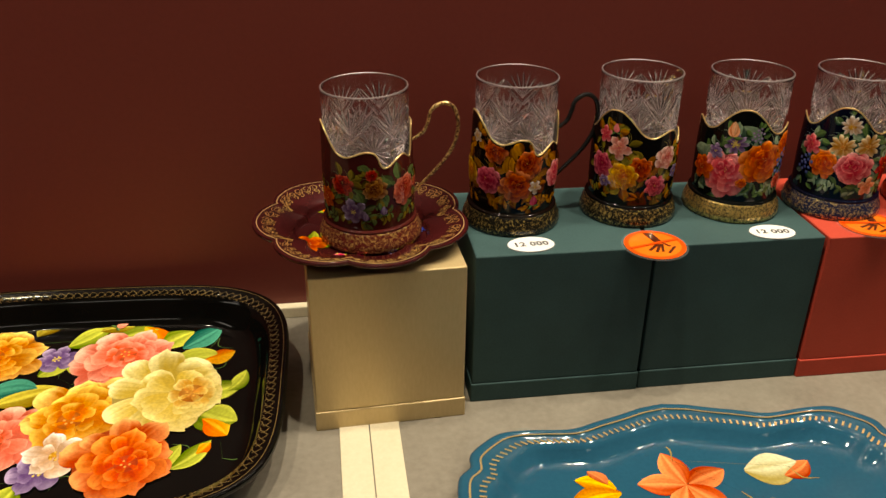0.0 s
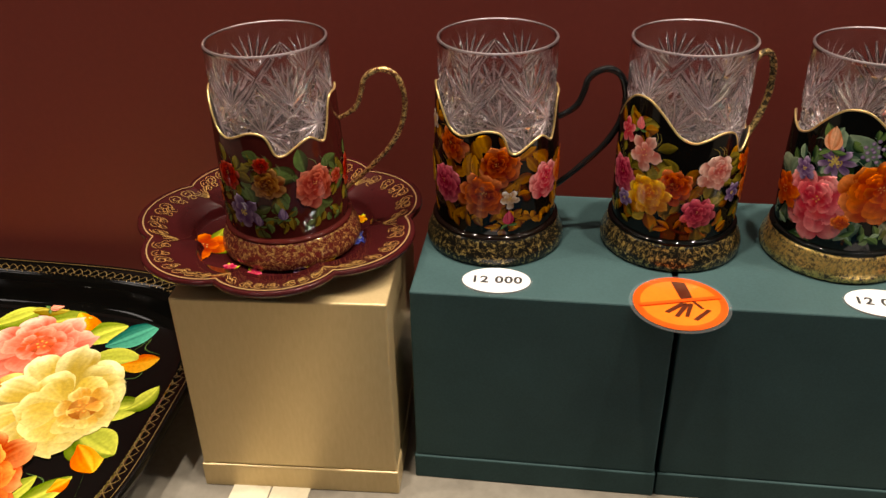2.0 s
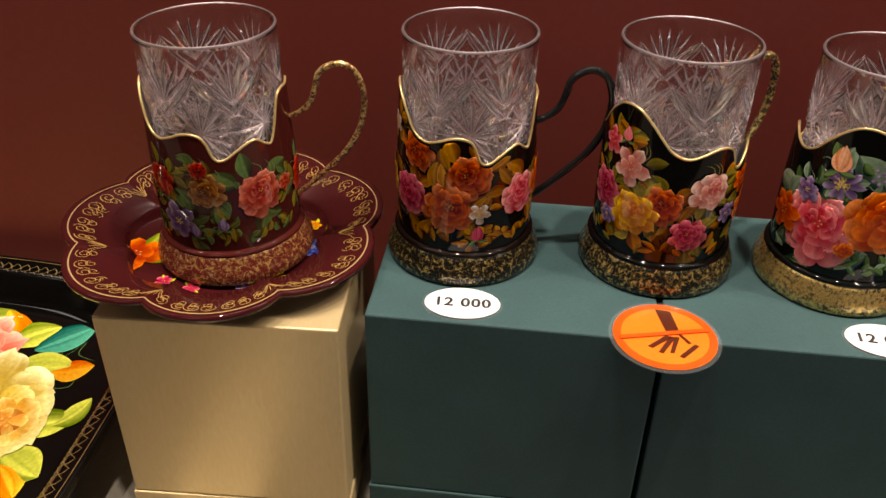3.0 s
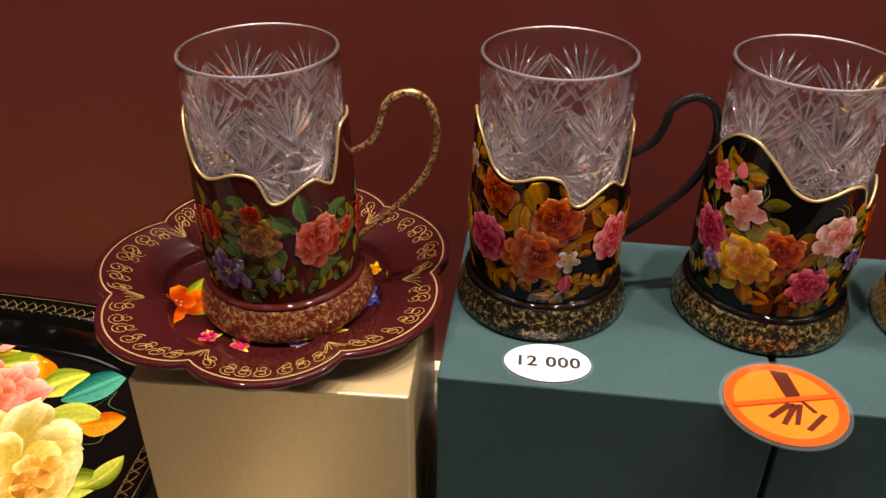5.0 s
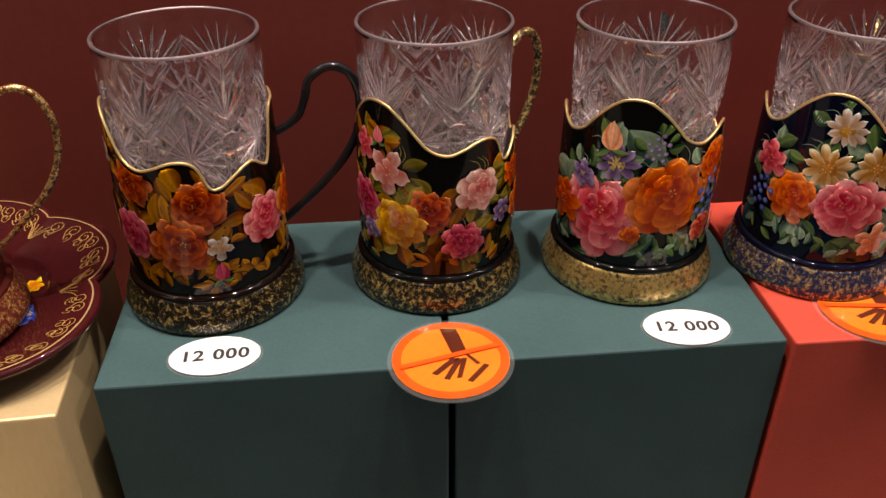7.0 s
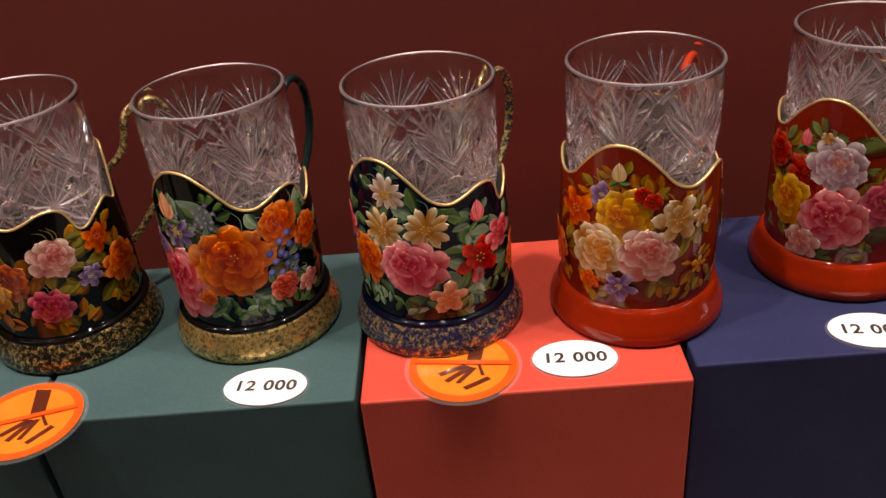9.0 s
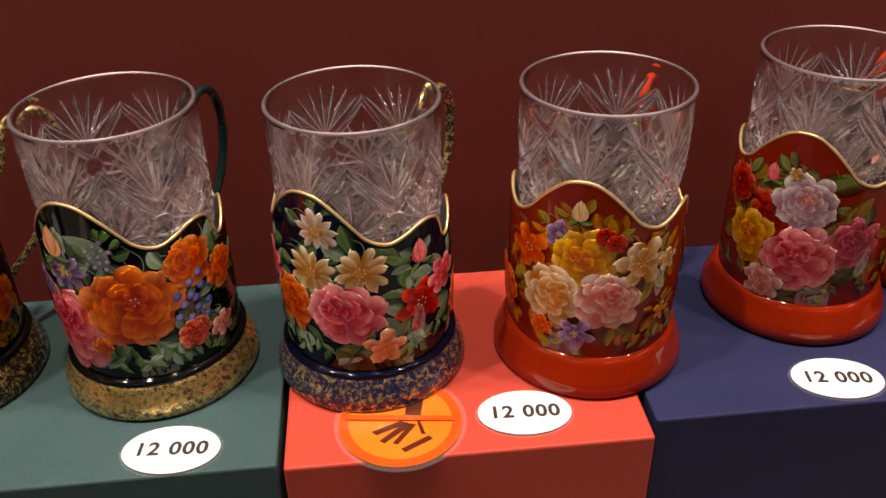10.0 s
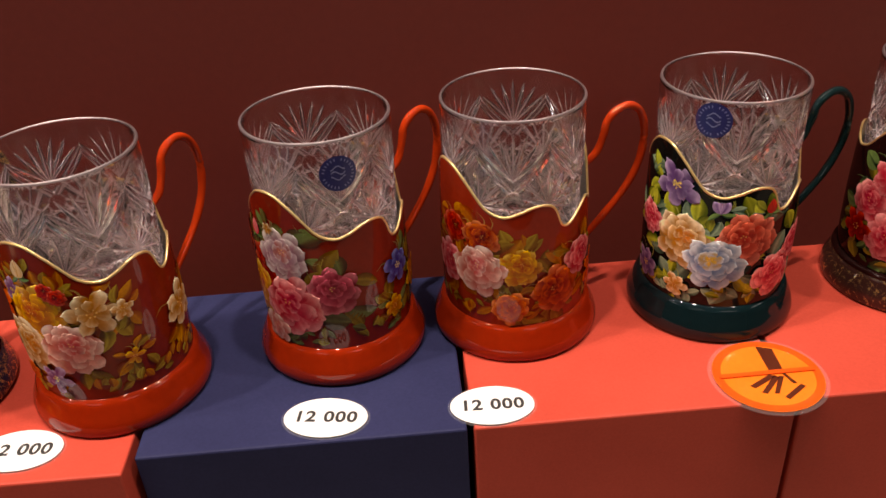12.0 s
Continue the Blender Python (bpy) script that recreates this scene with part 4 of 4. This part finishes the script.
# blue tray with a waved rim
def wavy(a):
    """Bracket-shaped rim: a hump on each side, dips beside it, a notch at the corners."""
    x, y = superoval(0.188, 0.134, 4.5)(a)
    ax, ay = abs(x), abs(y)
    s = 1.0
    if ay > 0.10:
        s += 0.105 * math.exp(-(ax / 0.036) ** 2) - 0.055 * math.exp(-((ax - 0.090) / 0.026) ** 2) + 0.02 * math.exp(-((ax - 0.140) / 0.015) ** 2)
    if ax > 0.14:
        s += 0.045 * math.exp(-(ay / 0.026) ** 2)
    s -= 0.032 * math.exp(-((math.degrees(math.atan2(ay, ax)) - 28) / 2.5) ** 2)
    return x * s, y * s


UT = Tray(wavy, [(0.0, 0.0), (0.4, 0.0), (0.70, 0.0), (0.78, 0.0006), (0.82, 0.003), (0.855, 0.009), (0.885, 0.0125), (0.92, 0.0135), (0.945, 0.0145), (0.965, 0.0165), (0.985, 0.0172), (1.0, 0.0160), (1.004, 0.0140)], 240)
blue_tray = thing("painted_tray", pose(0.156, -0.193, 0.0015, 0, 0, 0), "teal blue lacquered tray with waved gold rim lying on the counter", "tray")
part("tray_dish", UT.mesh("tray_dish", TEALLAC), blue_tray)
part("gold_line", ribbons(UT, [ring_line(8.6, 300)], 0.0016, GILT, "gold_line"), blue_tray, "gold line on the rim")
beads = []
for k in range(200):
    a = 2 * math.pi * k / 200
    beads += [[(a, 6.2), (a + 0.004, 6.6), (a + 0.008, 7.0)]]
part("gold_ornament", ribbons(UT, beads, 0.0017, GILT, "gold_ornament", 0.0006), blue_tray, "row of gold strokes inside the rim")


def paint_blue_tray():
    p = Painter(lambda u, v, h: (u, v, 0.0004 + h), 91, 0.000012, 2)
    ox, oy = 0.158, -0.196
    rust, ochre, pale = ((0.30, 0.04, 0.012), (0.80, 0.34, 0.16)), ((0.45, 0.16, 0.01), (0.80, 0.58, 0.08)), ((0.34, 0.28, 0.10), (0.70, 0.70, 0.52))
    fx, fy = 0.151 - ox, -0.128 - oy
    p.begin("painted_flower")
    for a in (0.35, 1.75, 3.0, 4.3, 5.4):
        p.stroke(fx, fy, a, 0.038, 0.0118, *rust, pointed=True, shade=0.7)
    p.dot(fx, fy, 0.0025, (0.1, 0.03, 0.01), (0.4, 0.15, 0.03))
    for x, y, a, l, w, hue in ((0.203, -0.118, -0.2, 0.046, 0.018, pale), (0.232, -0.128, 0.2, 0.03, 0.009, rust), (0.095, -0.126, 2.4, 0.032, 0.009, ochre), (0.098, -0.130, 3.1, 0.045, 0.012, ochre), (0.090, -0.120, 1.9, 0.020, 0.006, rust), (0.10, -0.19, 4.0, 0.05, 0.014, ochre), (0.2, -0.2, 5.2, 0.05, 0.014, rust)):
        p.begin("painted_leaf")
        p.leaf(x - ox, y - oy, a, l, w, *hue)
    p.begin("painted_sprigs")
    for x, y, a in ((0.24, -0.118, -1.2), (0.15, -0.10, 1.4), (0.19, -0.14, -0.9)):
        p.line([(x - ox, y - oy), (x - ox + 0.014 * math.cos(a), y - oy + 0.014 * math.sin(a)), (x - ox + 0.024 * math.cos(a + 0.5), y - oy + 0.024 * math.sin(a + 0.5))], 0.0014, (0.30, 0.22, 0.06))
    return p


paint_blue_tray().parts(blue_tray)


# wine red saucer tray under the first glass
LOBES = (3, 57, 109, 156, 207, 259, 308, 363)


def scallop(a):
    """Seven uneven lobes that meet in shallow cusps."""
    d = math.degrees(a) % 360
    d = d + 360 if d < 3 else d
    i = max(k for k in range(7) if LOBES[k] <= d)
    t = (d - LOBES[i]) / (LOBES[i + 1] - LOBES[i])
    r = 0.0800 + 0.0098 * math.sin(math.pi * t) ** 0.75
    return r * math.cos(a), r * math.sin(a)


ST = Tray(scallop, [(0.0, 0.0), (0.35, 0.0), (0.60, 0.0), (0.615, 0.0006), (0.632, 0.0044), (0.655, 0.0064), (0.76, 0.0082), (0.85, 0.0112), (0.93, 0.0135), (0.985, 0.0150), (1.0, 0.0146), (1.004, 0.0130)], 320)
saucer = thing("saucer_tray", pose(-0.0865, 0.0520, TOP + 0.0030, 0, 0, 0), "wine red scalloped saucer tray with gold scrolls on a gold box", "tray")
part("tray_dish", ST.mesh("tray_dish", WINELAC), saucer)
scrolls, rng = [], random.Random(8)
for k in range(7):
    fan, width = math.radians(LOBES[k]), math.radians(LOBES[k + 1] - LOBES[k])
    for d in (-0.9, -0.55, -0.2, 0.2, 0.55, 0.9):
        scrolls.append([(fan + 0.02 * d, 6.3), (fan + 0.07 * d, 6.9), (fan + 0.13 * d, 7.5 - 0.3 * abs(d))])
    for step in range(7):
        a0 = fan + width * (0.14 + 0.12 * step + rng.uniform(-0.02, 0.02))
        for lift, rad, turns, way in ((7.45, 0.62, 1.5, 1), (6.85, 0.42, 1.2, -1)):
            pts = []
            for i in range(19):
                q = turns * 2 * math.pi * i / 18 + 2.3 * step + k
                rr = rad * (1 - 0.75 * i / 18)
                pts.append((a0 + way * 0.085 * rr * math.cos(q), lift + rr * math.sin(q) * (1 if step % 2 else -1)))
            scrolls.append(pts)
part("gold_ornament", ribbons(ST, scrolls, 0.00042, GOLDPAINT, "gold_ornament", 0.0005), saucer, "gold scroll ornament")
part("gold_line", ribbons(ST, [ring_line(8.55, 320)], 0.0008, GILT, "gold_line"), saucer, "gold line along the rim")


def paint_saucer():
    p = Painter(lambda u, v, h: (u, v, 0.0003 + h), 55, 0.000010, 1)
    spin = 0.0
    blooms = ((204, .050, .0165, "orange"), (-62, .0460, .0050, "lilac"), (-40, .047, .0050, "yellow"), (-95, .047, .0050, "magenta"), (0, .048, .0085, "blue"), (28, .049, .0055, "yellow"), (120, .046, .010, "orange"), (80, .046, .007, "lilac"), (245, .048, .0045, "magenta"))
    p.begin("painted_leaves")
    for az, q, r, hue in blooms:
        a = math.radians(az) + spin
        for d in (-0.9, 0.8, 2.2):
            p.leaf(q * math.cos(a), q * math.sin(a), a + 1.57 + d, r * 1.5, r * 0.3, *LEAVES["lime"])
    for az, q, r, hue in blooms:
        a = math.radians(az) + spin
        p.begin("painted_flower")
        p.bloom(q * math.cos(a), q * math.sin(a), r, 6, *HUES[hue], 0.45)
    return p


paint_saucer().parts(saucer)

# ---- price tickets and warning discs ----


def disc_mesh(name, rx, ry, z0, z1, material, n=64):
    acc = Acc()
    prof = [(0.0, z0), (1.0, z0), (1.0, z1), (0.0, z1)]
    acc.grid(4, n, lambda i, j: ((rx * prof[i][0] * math.cos(2 * math.pi * j / n), ry * prof[i][0] * math.sin(2 * math.pi * j / n), prof[i][1]), (0, 0, 0)), True)
    return acc.mesh(name, material, False)


def text_mesh(words, size, material):
    curve = bpy.data.curves.new("price_text", "FONT")
    curve.body, curve.size, curve.align_x, curve.align_y = words, size, "CENTER", "CENTER"
    curve.offset, curve.space_character = size * 0.030, 1.10
    ob = bpy.data.objects.new("price_text", curve)
    scene.collection.objects.link(ob)
    me = bpy.data.meshes.new_from_object(ob.evaluated_get(bpy.context.evaluated_depsgraph_get()))
    bpy.data.objects.remove(ob)
    me.materials.clear()
    me.materials.append(material)
    return me


TICKET = (disc_mesh("laminate", 0.0208, 0.0142, 0.0, 0.0004, FILM), disc_mesh("paper_card", 0.0196, 0.0130, 0.0004, 0.0008, PAPER), text_mesh("12 000", 0.0098, INK))


def price_ticket(x, y, z, turn):
    t = thing("price_ticket", pose(x, y, z, 0, 0, turn), "white oval price ticket with black figures on a gift box", "price ticket", "price tickets")
    part("laminate", TICKET[0], t, "clear laminate edge").visible_shadow = False
    card = part("paper_card", TICKET[1], t)
    part("price_text", TICKET[2], card, "black printed figures").location = (0, 0, 0.0009)


for x, y, turn in ((0.0500, 0.0160, 2), (0.2610, 0.0150, -4), (0.4055, 0.0190, -3), (0.5440, 0.0235, -8), (0.6215, 0.0222, -2)):
    price_ticket(x, y, TOP + 0.0002, turn)


def plate(name, corners, z, material):
    acc = Acc()
    n = len(corners)
    acc.v = [(x, y, z) for x, y in corners] + [(x, y, z + 0.0002) for x, y in corners]
    acc.c = [(0, 0, 0)] * (2 * n)
    acc.f = [tuple(range(n, 2 * n))] + [(i, (i + 1) % n, n + (i + 1) % n, n + i) for i in range(n)]
    return acc.mesh(name, material, False)


def ring_mesh(name, r0, r1, z, material, n=64):
    acc = Acc()
    acc.grid(2, n, lambda i, j: (((r0, r1)[i] * math.cos(2 * math.pi * j / n), (r0, r1)[i] * math.sin(2 * math.pi * j / n), z), (0, 0, 0)), True)
    return acc.mesh(name, material, False)


def warning_disc(x, y, z, turn):
    t = thing("warning_disc", pose(x, y, z, 0, 0, turn), "orange laminated round do-not-touch sign on a gift box", "sign", "warning signs")
    t.scale = (0.945, 0.945, 1)
    part("laminate", disc_mesh("laminate", 0.0292, 0.0292, 0.0, 0.0004, FILM), t, "clear laminate edge").visible_shadow = False
    card = part("paper_disc", disc_mesh("paper_disc", 0.0270, 0.0270, 0.0004, 0.0008, ORANGE), t)
    part("printed_ring", ring_mesh("printed_ring", 0.0228, 0.0268, 0.00095, ORANGERING), card, "red-orange ring")
    part("printed_arm", plate("printed_arm", [(-0.0055, 0.0215), (0.0025, 0.0215), (0.0078, 0.0035), (0.0010, 0.0020)], 0.0010, BROWNINK), card, "brown printed shape")
    for q in ([(0.0005, 0.000), (0.0035, -0.001), (-0.0060, -0.0120), (-0.0085, -0.0110)], [(0.0028, 0.000), (0.0055, -0.001), (-0.0005, -0.0150), (-0.0030, -0.0145)], [(0.0050, 0.000), (0.0075, 0.000), (0.0050, -0.0135), (0.0028, -0.0138)], [(0.0062, 0.0032), (0.0080, 0.0030), (0.0135, -0.0035), (0.0118, -0.0042)]):
        part("printed_stroke", plate("printed_stroke", q, 0.0010, BROWNINK), card)
    part("printed_bar", plate("printed_bar", [(0.0075, -0.0155), (0.0098, -0.0165), (0.0175, -0.0050), (0.0152, -0.0040)], 0.0010, BROWNINK), card, "brown printed bar")
    part("printed_slash", plate("printed_slash", [(-0.0235, -0.0062), (-0.0225, -0.0088), (0.0228, 0.0082), (0.0218, 0.0108)], 0.0014, ORANGERING), card, "red-orange diagonal bar")


for x, y, turn in ((0.1520, 0.0035, -6), (0.3535, 0.0200, -28), (0.7535, 0.0265, -20)):
    warning_disc(x, y, TOP + 0.0002, turn)
